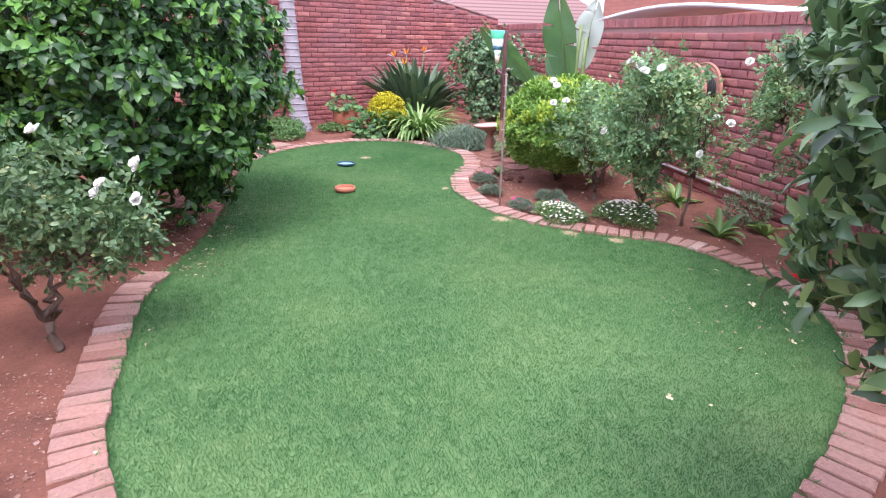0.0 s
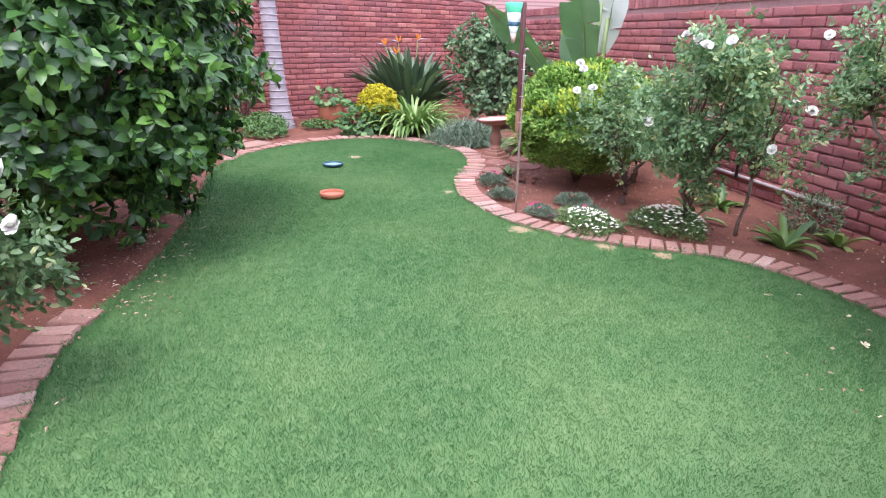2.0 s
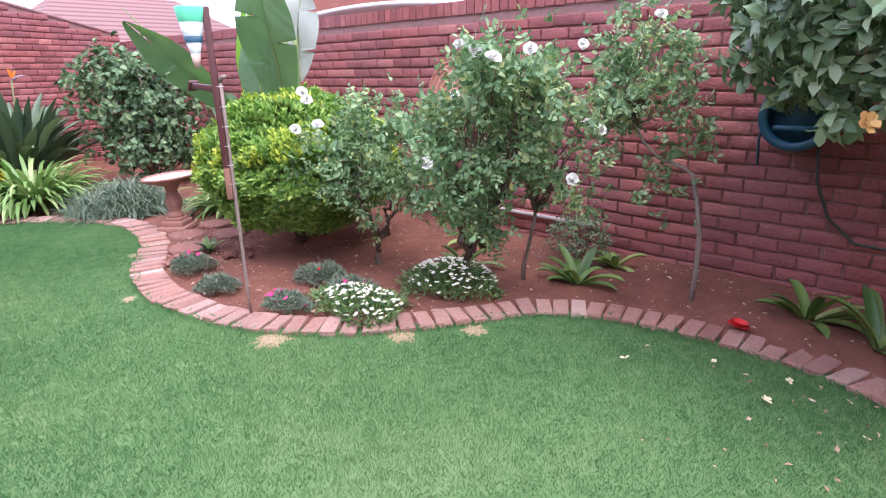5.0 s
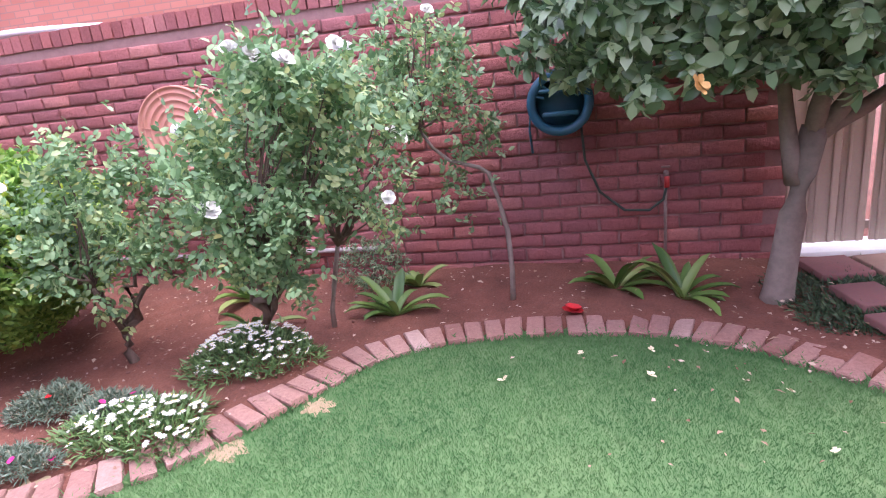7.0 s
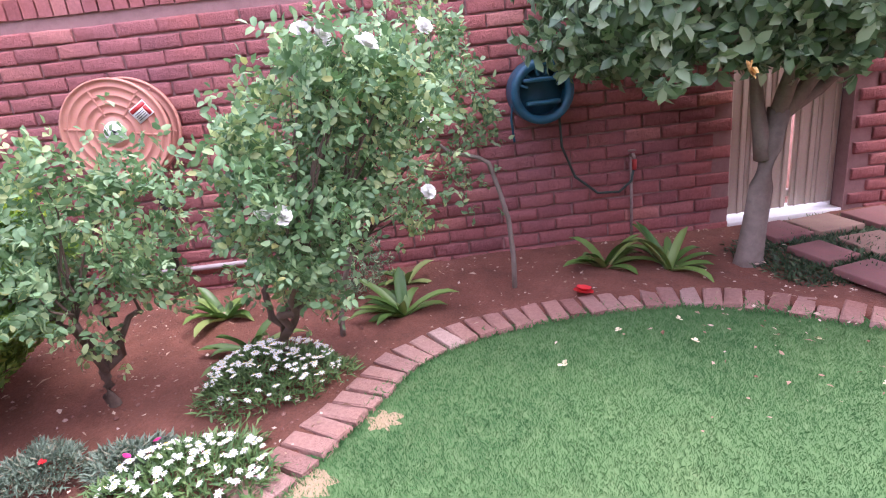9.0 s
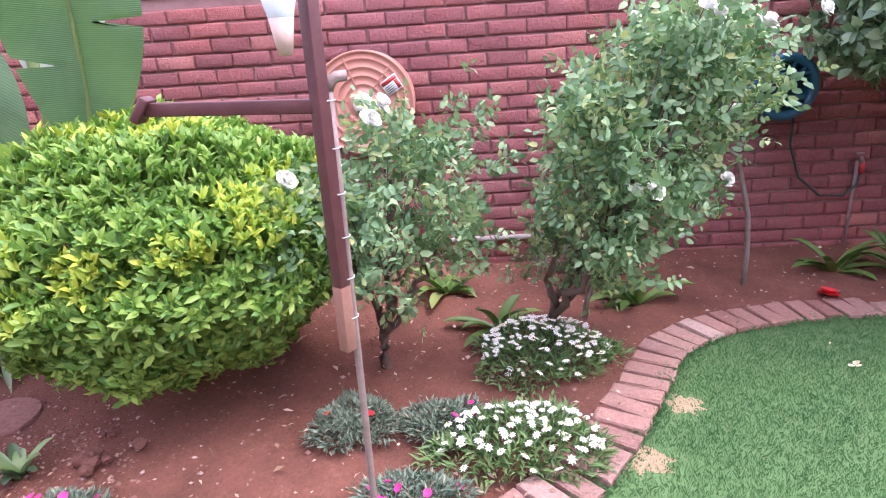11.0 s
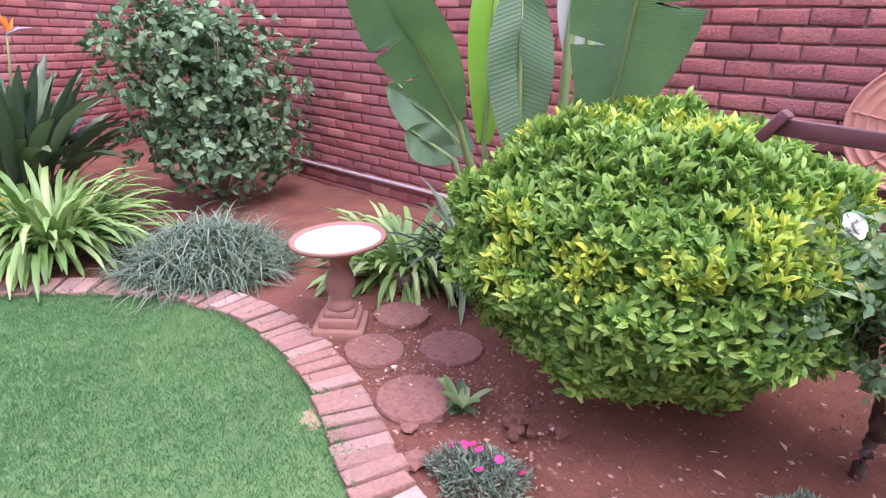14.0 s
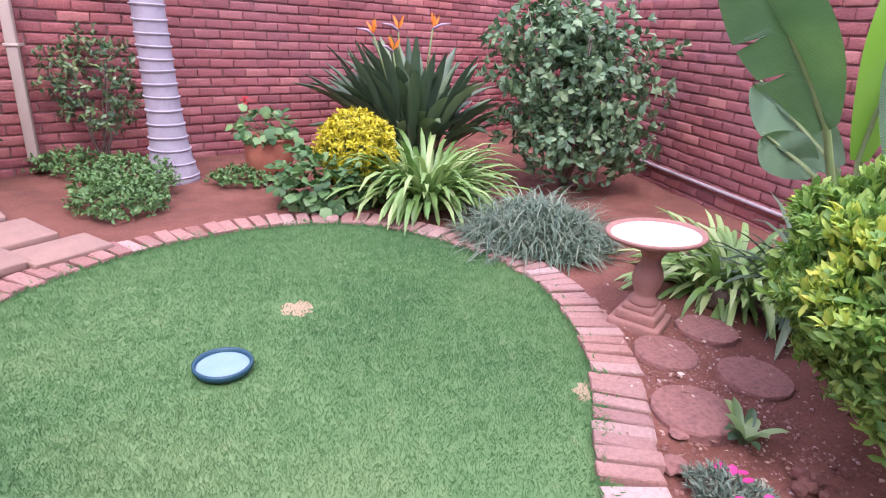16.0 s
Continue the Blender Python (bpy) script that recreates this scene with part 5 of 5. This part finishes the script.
def grass_mound():
    t = thing("ornamental_grass", 2.85, 8.95, 0.01, "tangled grey-green mound of fine arching grass", "ornamental grass")
    n = 3000
    a = R.uniform(0, 2 * np.pi, n)
    q = np.sqrt(R.rand(n))
    B = np.stack([2.85 + 0.46 * q * np.cos(a), 8.95 + 0.42 * q * np.sin(a), 0.01 + 0.27 * (1 - q * q) * np.sqrt(R.rand(n))], 1)
    V, F = straps(B, R.uniform(0, 2 * np.pi, n), R.uniform(-0.1, 0.95, n), 0.29 * R.uniform(0.5, 1.25, n), np.full(n, 0.0095), R.uniform(0.6, 4.5, n), 5, 0.15, "blade")
    world_child(t, big("blades", V, F, L_grey, t, smooth=True))


grass_mound()


def paddle(parent, base, mid_pt, tip, width, splits, name="leaf", mat=None, label=""):
    """A large leaf blade on a stalk: midrib from mid_pt to tip, blade halves with tears."""
    base, a, b = Vector(base), Vector(mid_pt), Vector(tip)
    bm = bmesh.new()
    tube(bm, [base, base.lerp(a, 0.5) + Vector((0, 0, 0.05)), a, a.lerp(b, 0.5), b], [0.026, 0.021, 0.015, 0.009, 0.003], 8)
    world_child(parent, part("stalk", bm, M_stalk, parent))
    d = b - a
    L = d.length
    d.normalize()
    side = d.cross(Vector((-1, -0.55, 0.25))).normalized()
    nrm = side.cross(d)
    n = 60
    V, F, UV = [], [], []
    for s in (-1, 1):
        o = len(V)
        for i in range(n + 1):
            t = i / n
            w = width * 0.5 * (math.sin(math.pi * min(1, 0.06 + 0.93 * t)) ** 0.75)
            tear = any(abs(t - q) < 0.0085 for q, sd in splits if sd == s)
            c = a + d * (L * t) - Vector((0, 0, 0.09 * L * t * t))
            for j, f in enumerate((0.0, 0.35, 0.7, 1.0)):
                ww = w * f * (0.35 if tear and f > 0.4 else 1.0)
                V.append(c + side * (s * ww) + nrm * (0.22 * ww + 0.012 * math.sin(11 * t + s + 3 * f)) + d * (0.13 * ww))
                UV.append((t * 3, f))
        for i in range(n):
            for j in range(3):
                q = o + i * 4 + j
                F.append((q, q + 1, q + 5, q + 4) if s > 0 else (q, q + 4, q + 5, q + 1))
    me = bpy.data.meshes.new(name)
    me.from_pydata([tuple(v) for v in V], [], F)
    uv = me.uv_layers.new(name="along")
    for lp in me.loops:
        uv.data[lp.index].uv = UV[lp.vertex_index]
    me.polygons.foreach_set("use_smooth", [True] * len(me.polygons))
    world_child(parent, link_mesh(name, me, mat or L_banana, parent, label))


M_stalk = plain_mat("pale_green_stalk", (0.2, 0.26, 0.1), 0.5, wear=(0.14, 0.2, 0.07))
L_lime = leaf_mat("young_leaf", [(0, (0.2, 0.42, 0.04)), (1, (0.24, 0.48, 0.06))], 0.4, 0.35)
L_pale = leaf_mat("pale_dry_blade", [(0, (0.42, 0.46, 0.42)), (1, (0.55, 0.58, 0.52))], 0.5, 0.2)


def banana():
    t = thing("wild_banana", 3.6, 7.3, 0, "wild banana with huge torn paddle leaves before the wall", "wild banana")
    B = (3.60, 7.28, 0.0)
    paddle(t, B, (3.28, 7.42, 1.04), (2.54, 7.38, 1.8), 0.31, [(0.5, -1), (0.3, -1)])
    paddle(t, (3.60, 7.37, 0), (3.55, 7.53, 0.84), (3.45, 8.02, 1.2), 0.27, [(0.7, 1)])
    paddle(t, (3.60, 7.32, 0), (3.54, 7.44, 0.9), (3.58, 7.45, 2.0), 0.22, [], mat=L_lime, label="bright green young leaf")
    paddle(t, (3.60, 7.22, 0), (3.52, 7.22, 0.85), (3.48, 7.26, 1.78), 0.3, [])
    paddle(t, (3.65, 7.16, 0), (3.42, 6.77, 1.04), (3.1, 6.5, 2.2), 0.46, [(0.3, -1), (0.45, 1), (0.62, -1)])
    paddle(t, (3.65, 7.16, 0), (3.75, 7.06, 1.25), (3.80, 6.94, 2.1), 0.4, [(0.3, 1), (0.5, -1), (0.7, 1), (0.8, -1)], label="bleached torn old leaf", mat=L_pale)
    paddle(t, (3.62, 7.31, 0), (3.50, 7.59, 0.8), (3.40, 7.84, 0.95), 0.22, [])
    for p, q in (((3.68, 7.12, 0), (3.70, 7.09, 1.75)), ((3.70, 7.04, 0), (3.74, 7.01, 1.6))):
        bm = bmesh.new()
        tube(bm, bend(p, q, 5, 0.01), [0.035, 0.03, 0.028, 0.026, 0.024, 0.02], 10)
        world_child(t, part("stem", bm, M_stalk, t))


banana()

# ---- the north bed ----
shrub("hibiscus", (3.75, 10.25, 0), "open grey-green shrub with broad leaves and bare twigs", "shrub",
      [((3.72, 10.25, 1.0), (0.7, 0.6, 0.6), 1.0), ((3.45, 10.2, 1.35), (0.4, 0.4, 0.32), 0.25), ((3.8, 10.1, 0.48), (0.66, 0.5, 0.32), 0.5)], L_hib, 900, 5, 0.08, 0.66, True, depth=0.9, rough=0.3, freq=4.0, stems=22, r0=0.011, bark=M_greybark, stem_end=0.85)
t = clump_straps("strelitzia", (2.5, 11.05, 0.01), "dark clump of stiff strelitzia leaves with orange flowers", "strelitzia", 185, 1.12, 0.115, L_strel, (0.8, 1.53), (0.1, 1.1), 0.27, "paddle", 8, fold=0.35)


def crane_flowers(t, places):
    for x, y, z, a in places:
        bm = bmesh.new()
        tube(bm, bend((2.5, 11.0, 0.1), (x, y, z), 4, 0.01), [0.012, 0.011, 0.01, 0.009, 0.008], 6)
        world_child(t, part("flower_stalk", bm, M_stalk, t))
        bm = bmesh.new()
        tube(bm, [(x, y, z), (x - 0.07 * math.cos(a), y - 0.03, z + 0.04), (x - 0.16 * math.cos(a), y - 0.05, z + 0.05)], [0.012, 0.012, 0.002], 6)
        world_child(t, part("spathe", bm, M_spathe, t, "pink-grey pointed flower sheath"))
        n = 6
        D = np.stack([R.uniform(-0.6, 0.6, n), R.uniform(-0.4, 0.2, n), np.full(n, 1.0)], 1)
        world_child(t, leaves("flower", np.tile([x, y, z + 0.01], (n, 1)), D, np.tile([0.2, -1.0, 0.2], (n, 1)), np.full(n, 0.12), np.full(n, 0.03), M_orange, t, label="orange crane flower"))


M_spathe = plain_mat("spathe", (0.4, 0.3, 0.36), 0.5)
crane_flowers(t, [(2.05, 10.75, 1.22, 0.2), (2.25, 10.7, 1.27, 0.3), (2.58, 10.8, 1.3, 2.8), (2.2, 10.65, 1.1, 0.5)])
shrub("yellow_bush", (1.8, 9.98, 0), "small round bush of bright yellow leaves", "bush", [((1.8, 9.98, 0.42), (0.29, 0.28, 0.28), 1.0), ((1.8, 9.98, 0.42), (0.23, 0.22, 0.22), 0.5)], L_yellow, 1100, 7, 0.038, 0.5, depth=0.2, rough=0.06, stems=5, r0=0.01)


def geranium(name, base, c, r, n, label, flowers):
    t = thing(name, *base, label, "geranium", "geraniums")
    P, N = ellipsoid_shoots(n, c, r, 0.5, 0.15, 4)
    P[:, 2] = np.maximum(P[:, 2], 0.03)
    m = len(P)
    # round leaves: two broad halves laid crosswise
    L = R.uniform(0.055, 0.095, m)
    D = unit(N + R.normal(0, 0.5, (m, 3)) + np.array([0, 0, -0.1]))
    U = N * 0.6 + np.array([0, -0.2, 0.8]) + R.normal(0, 0.25, (m, 3))
    world_child(t, leaves("leaves", P, D, U, L, L * 1.15, L_ger, t, True))
    for s in limbs(t, base, [tuple(P[i]) for i in range(0, m, max(1, m // 7))][:7], M_stem, 0.007):
        world_child(t, s)
    for k, p in enumerate(flowers):
        q = 7
        world_child(t, leaves("flower", np.array(p) + R.normal(0, 0.014, (q * 3, 3)), rand_dirs(q * 3), rand_dirs(q * 3), np.full(q * 3, 0.025), np.full(q * 3, 0.018), M_redflower, t, label="small red flower head"))
    return t


def pot():
    t = thing("flower_pot", 1.17, 10.74, 0.0, "ribbed terracotta pot standing on the soil", "flower pot")
    bm = bmesh.new()
    prof = [(0, 0), (0.09, 0)]
    for k in range(12):
        z = 0.01 + 0.02 * k
        r = 0.092 + 0.055 * math.sin(min(1.0, z / 0.17) * math.pi / 2)
        prof += [(r, z), (r + 0.004, z + 0.008)]
    prof += [(0.142, 0.255), (0.155, 0.262), (0.155, 0.275), (0.135, 0.275), (0.13, 0.24), (0, 0.24)]
    lathe(bm, [(1.36 * r, 1.34 * z) for r, z in prof], 40)
    part("body", bm, M_terra, t)


pot()
geranium("geranium", (1.17, 10.74, 0.32), (1.14, 10.7, 0.46), (0.26, 0.22, 0.13), 100, "leggy geranium growing in the terracotta pot", [(1.0, 10.6, 0.68)])
geranium("geranium", (1.62, 9.98, 0.0), (1.6, 9.93, 0.19), (0.4, 0.33, 0.25), 600, "sprawling geranium with red flowers at the bed's front", [(1.6, 9.8, 0.1), (1.72, 9.84, 0.36), (1.66, 9.95, 0.42)])


def palm():
    t = thing("palm", 0.4, 10.8, 0, "pale grey palm trunk with raised leaf-scar rings", "palm")
    bm = bmesh.new()
    zs = [0.05 * k - 0.04 for k in range(78)]
    girth = lambda z: 0.118 + 0.085 * math.exp(-max(z, 0) / 0.3)
    tube(bm, [(-0.045 * z, -0.01 * z, z) for z in zs], [girth(z) + rnd.uniform(-0.0015, 0.0015) for z in zs], 32)
    part("trunk", bm, M_palm, t)
    z = 0.04
    while z < 3.75:
        bm = bmesh.new()
        r = girth(z)
        lathe(bm, [(r - 0.006, -0.03), (r + 0.002, -0.016), (r + 0.012, -0.004), (r + 0.013, 0.0), (r + 0.009, 0.004), (r - 0.006, 0.006)], 36, pose(-0.045 * z, -0.01 * z, z, rnd.uniform(-2, 2), rnd.uniform(-2, 2), rnd.uniform(0, 360)))
        part("ring", bm, M_palm, t)
        z += 0.1 + rnd.uniform(-0.014, 0.014)


palm()
for c, r, n in (((0.16, 9.95, 0.05), (0.3, 0.34, 0.16), 700), ((0.12, 10.4, 0.07), (0.36, 0.3, 0.2), 700), ((0.95, 10.6, 0.04), (0.26, 0.2, 0.1), 320), ((-0.35, 10.9, 0.06), (0.3, 0.2, 0.16), 300)):
    shrub("ground_cover", (c[0], c[1], 0), "low leafy green ground cover round the palm", "ground cover", [(c, r, 1.0)], L_cover, n, 5, 0.036, 0.6, group="ground cover by the palm", stems=4, r0=0.004, depth=0.5, low=-0.1)
shrub("small_shrub", (-0.15, 11.0, 0), "loose green shrub against the brick wall", "shrub", [((-0.15, 11.0, 0.72), (0.34, 0.25, 0.42), 1.0)], L_shrub, 300, 5, 0.055, 0.5, stems=7, r0=0.012, depth=0.6)
shrub("small_shrub", (-1.0, 10.6, 0), "loose green shrub beside the downpipe", "shrub", [((-1.0, 10.6, 0.7), (0.3, 0.3, 0.45), 1.0)], L_shrub, 260, 5, 0.055, 0.5, stems=6, r0=0.012, depth=0.6)
dp = thing("downpipe", -0.6, 10.93, 0.0, "cream square downpipe before the brick wall", "downpipe")
bm = bmesh.new()
box(bm, (0.075, 0.06, 3.0), pose(-0.03, 0, 1.62), 0.006)
part("pipe", bm, M_cream, dp)
bm = bmesh.new()
box(bm, (0.074, 0.059, 0.07), pose(-0.03, -0.015, 0.1, 25), 0.006)
part("shoe", bm, M_brown, dp, "dark open outlet")
bm = bmesh.new()
box(bm, (0.1, 0.2, 0.02), pose(-0.03, 0.06, 1.0), 0.003)
part("strap", bm, M_cream, dp)

SLABS = [((-0.33, 9.4), 0.36, 0.42, 40), ((0.02, 9.1), 0.42, 0.3, 42), ((-0.3, 8.95), 0.3, 0.36, 44), ((-0.62, 9.15), 0.36, 0.4, 38), ((-0.7, 9.75), 0.4, 0.4, 30)]
for (x, y), a, b, rz in SLABS:
    bm = bmesh.new()
    box(bm, (a, b, 0.05), pose(0, 0, 0), 0.01)
    for v in bm.verts:
        v.co += Vector((rnd.uniform(-1, 1), rnd.uniform(-1, 1), 0)) * 0.006
    o = part("paving_slab", bm, M_slab)
    o.matrix_basis = pose(x, y, 0.025, rnd.uniform(-1, 1), rnd.uniform(-1, 1), rz)
    tagged(o, "sandy pink rectangular paving slab at the lawn's edge", "paving slab", "slabs by the palm")
for x, y, a, b, rz, m in ((4.15, 1.98, 0.29, 0.26, 5, M_redslab), (3.74, 2.0, 0.27, 0.22, 8, M_redslab), (4.16, 1.67, 0.29, 0.3, 4, M_slab), (3.75, 1.66, 0.3, 0.28, 2, M_slab), (3.38, 1.98, 0.3, 0.26, 10, M_redslab), (3.36, 1.62, 0.3, 0.3, 6, M_slab),
                          (4.15, 1.3, 0.3, 0.3, 3, M_redslab), (3.76, 1.3, 0.3, 0.3, 3, M_slab)):
    bm = bmesh.new()
    box(bm, (a, b, 0.04), pose(0, 0, 0), 0.008)
    o = part("paving_slab", bm, m)
    o.matrix_basis = pose(x, y, 0.055, rnd.uniform(-1, 1), rnd.uniform(-1, 1), rz)
    tagged(o, "square red or sandy paving slab before the gate", "paving slab", "slabs before the gate")
flower_patch("dwarf_grass", (3.75, 1.8, 0.0), (0.62, 0.5), 0.05, "dark dwarf grass growing between the slabs", "dwarf grass", L_dwarf, M_petal, 9000, 0, 0.01, 0.05)


# ---- trees and hedge ----
def citrus():
    t = shrub("small_tree", (3.85, 2.33, 0), "small tree with a leaning grey trunk and dense leathery crown", "tree",
              [((3.72, 2.72, 1.62), (0.7, 0.85, 0.6), 1.0), ((3.55, 2.1, 1.6), (0.75, 0.7, 0.58), 0.7), ((3.5, 1.4, 1.62), (0.75, 0.65, 0.5), 0.7)], L_citrus, 1900, 6, 0.085, 0.55, True, bark=M_greybark, stems=0, depth=0.35, rough=0.1)
    bm = bmesh.new()
    tube(bm, [(3.85, 2.36, -0.03), (3.85, 2.355, 0.06), (3.85, 2.335, 0.25), (3.855, 2.31, 0.45), (3.855, 2.28, 0.65), (3.85, 2.24, 0.86)], [0.09, 0.072, 0.063, 0.06, 0.06, 0.058], 14)
    world_child(t, part("trunk", bm, M_greybark, t))
    for p, q in (((3.86, 2.31, 0.6), (3.85, 2.42, 1.35)), ((3.85, 2.24, 0.82), (3.7, 1.95, 1.3)), ((3.85, 2.25, 0.82), (3.6, 2.25, 1.5)), ((3.85, 2.41, 1.2), (3.9, 2.75, 1.4)), ((3.85, 2.24, 0.82), (3.85, 1.75, 1.12))):
        bm = bmesh.new()
        tube(bm, bend(p, q, 5, 0.015), [0.045, 0.042, 0.036, 0.03, 0.024, 0.018], 9)
        world_child(t, part("limb", bm, M_greybark, t))
    put_flowers(t, flower_mesh("yellowed_leaf", 5, 0.04, M_orangeleaf, 2), [(3.057, 2.931, 1.139), (3.1, 2.35, 1.3)], 1.0, "yellowed_leaf", "wilted orange blossom")


M_orangeleaf = plain_mat("wilted_orange", (0.6, 0.36, 0.12), 0.7)
citrus()
shrub("broad_leaf_shrub", (1.85, 0.9, 0), "tall leathery shrub with broad grey-green leaves", "shrub", [((1.74, 1.1, 1.45), (0.46, 0.4, 0.58), 1.0), ((1.95, 1.1, 1.02), (0.34, 0.34, 0.36), 0.35)], L_shrub, 1050, 6, 0.072, 0.46, True, stems=11, r0=0.014, depth=0.6, rough=0.13, freq=5.0, lift=0.4)
shrub("hedge_bush", (-1.15, 5.6, 0), "large rounded hedge bush of glossy dark green leaves", "bush",
      [((-1.15, 5.5, 1.35), (1.36, 1.3, 1.2), 1.0), ((-1.15, 5.5, 1.35), (1.18, 1.12, 1.05), 0.4)], L_hedge, 5200, 6, 0.09, 0.6, True, stems=12, r0=0.03, depth=0.24, rough=0.1, freq=5.0, spread=0.8, lift=-0.05)
rose_bush("rose_bush", (-0.95, 3.4, 0.0), "white rose bush beside the brick edging", [((-0.98, 3.45, 0.62), (0.5, 0.4, 0.28), 1.0), ((-0.6, 3.3, 0.7), (0.24, 0.24, 0.2), 0.25), ((-1.0, 3.3, 0.9), (0.4, 0.3, 0.2), 0.4)], 820,
          [(-0.34, 3.08, 1.03), (-0.51, 3.12, 0.935), (-0.53, 3.1, 0.9), (-0.4, 3.22, 0.838), (-0.71, 3.08, 1.18), (-1.05, 2.95, 0.6)], twigs=12, leaf=0.038, mat=L_roseleaf)
clump_straps("seedling", (-0.85, 2.15, 0.0), "sparse pale-leaved plant in the red soil", "seedling", 12, 0.22, 0.04, L_grey, (0.4, 1.3), (0.4, 1.4), 0.03, "strap")


# ---- edging and wall bricks, last ----
def edging():
    e = thing("edging", 1.4, 5.4, 0, "curved edging of pale red bricks laid flat round the lawn", "brick edging", kind="structure")
    meshes = []
    for k in range(7):
        bm = bmesh.new()
        bmesh.ops.create_cube(bm, size=1.0, matrix=Matrix.Diagonal((0.2, 0.089, 0.07, 1)))
        bmesh.ops.bevel(bm, geom=[q for q in bm.edges if q.verts[0].co.z + q.verts[1].co.z > 0.02], offset=0.007, segments=1, affect="EDGES")
        for v in bm.verts:
            v.co += Vector((rnd.uniform(-1, 1) * 0.004, rnd.uniform(-1, 1) * 0.003, rnd.uniform(-1, 1) * 0.003))
        me = bpy.data.meshes.new("brick")
        bm.to_mesh(me)
        bm.free()
        me.materials.append(M_edge)
        meshes.append(me)
    k = 0.0
    while k < len(EDGE) - 0.5:
        i, f = int(k), k - int(k)
        j = (i + 1) % len(EDGE)
        x, y = EDGE[i] * (1 - f) + EDGE[j] * f
        nx, ny = EDGE_N[i] * (1 - f) + EDGE_N[j] * f
        tight = 0.8 if x > 1.9 and 6.0 < y < 8.6 else 1.0
        k += tight
        if x < 0 and 4.35 < y < 8.2:
            continue
        o = new("brick", rnd.choice(meshes))
        o.parent = e
        a = math.degrees(math.atan2(ny, nx))
        o.matrix_basis = Matrix.Translation(-e.location) @ pose(x + rnd.uniform(-0.008, 0.008), y + rnd.uniform(-0.006, 0.006), -0.008 + rnd.uniform(-0.006, 0.006), rnd.uniform(-3, 3), rnd.uniform(-2.5, 2.5), a + rnd.uniform(-3, 3)) @ Matrix.Diagonal((1.0 if tight == 1.0 else 1.08, 0.96 * tight, 1.0, 1.0))


edging()


def lay_bricks():
    arrays = []
    for me in WALL_BRICKS:
        V = np.array([v.co[:] for v in me.vertices])
        F = [tuple(p.vertices) for p in me.polygons]
        arrays.append((V, np.array(F)))
    for wall, a, d, out, length, ta, tb, near in LATER:
        rot = Matrix((( d.x, out.x, 0), (d.y, out.y, 0), (0, 0, 1))).to_4x4()
        VV, FF, count, o = [], [], 0, 0
        for row in range(44):
            z = -0.02 + 0.0855 * row + 0.0365
            for col in range(-1, int(length / 0.232) + 1):
                u = 0.232 * (col + (0.5 if row % 2 else 0.0)) + 0.116
                if u - 0.111 < 0.0 or u + 0.111 > length:
                    continue
                top = ta + (tb - ta) * u / length
                if z + 0.04 > top:
                    continue
                k = rnd.randrange(len(WALL_BRICKS))
                p = a + d * (u + rnd.uniform(-0.003, 0.003))
                m = Matrix.Translation((p.x, p.y, z + rnd.uniform(-0.002, 0.002))) @ rot @ pose(0, rnd.uniform(-0.002, 0.004), 0, rnd.uniform(-1.5, 1.5), rnd.uniform(-0.5, 0.5), rnd.uniform(-0.8, 0.8))
                if near and near[0] < u < near[1] and 0 < z and count < 300:
                    ob = new("brick", WALL_BRICKS[k])
                    ob.parent = wall
                    ob.matrix_basis = m
                    count += 1
                else:
                    V, F = arrays[k]
                    M4 = np.array(m)
                    VV.append(V @ M4[:3, :3].T + M4[:3, 3])
                    FF.append(F + o)
                    o += len(V)
        big("bricks", np.concatenate(VV), np.concatenate(FF), M_wall, wall, smooth=True, kind="stuff")


lay_bricks()
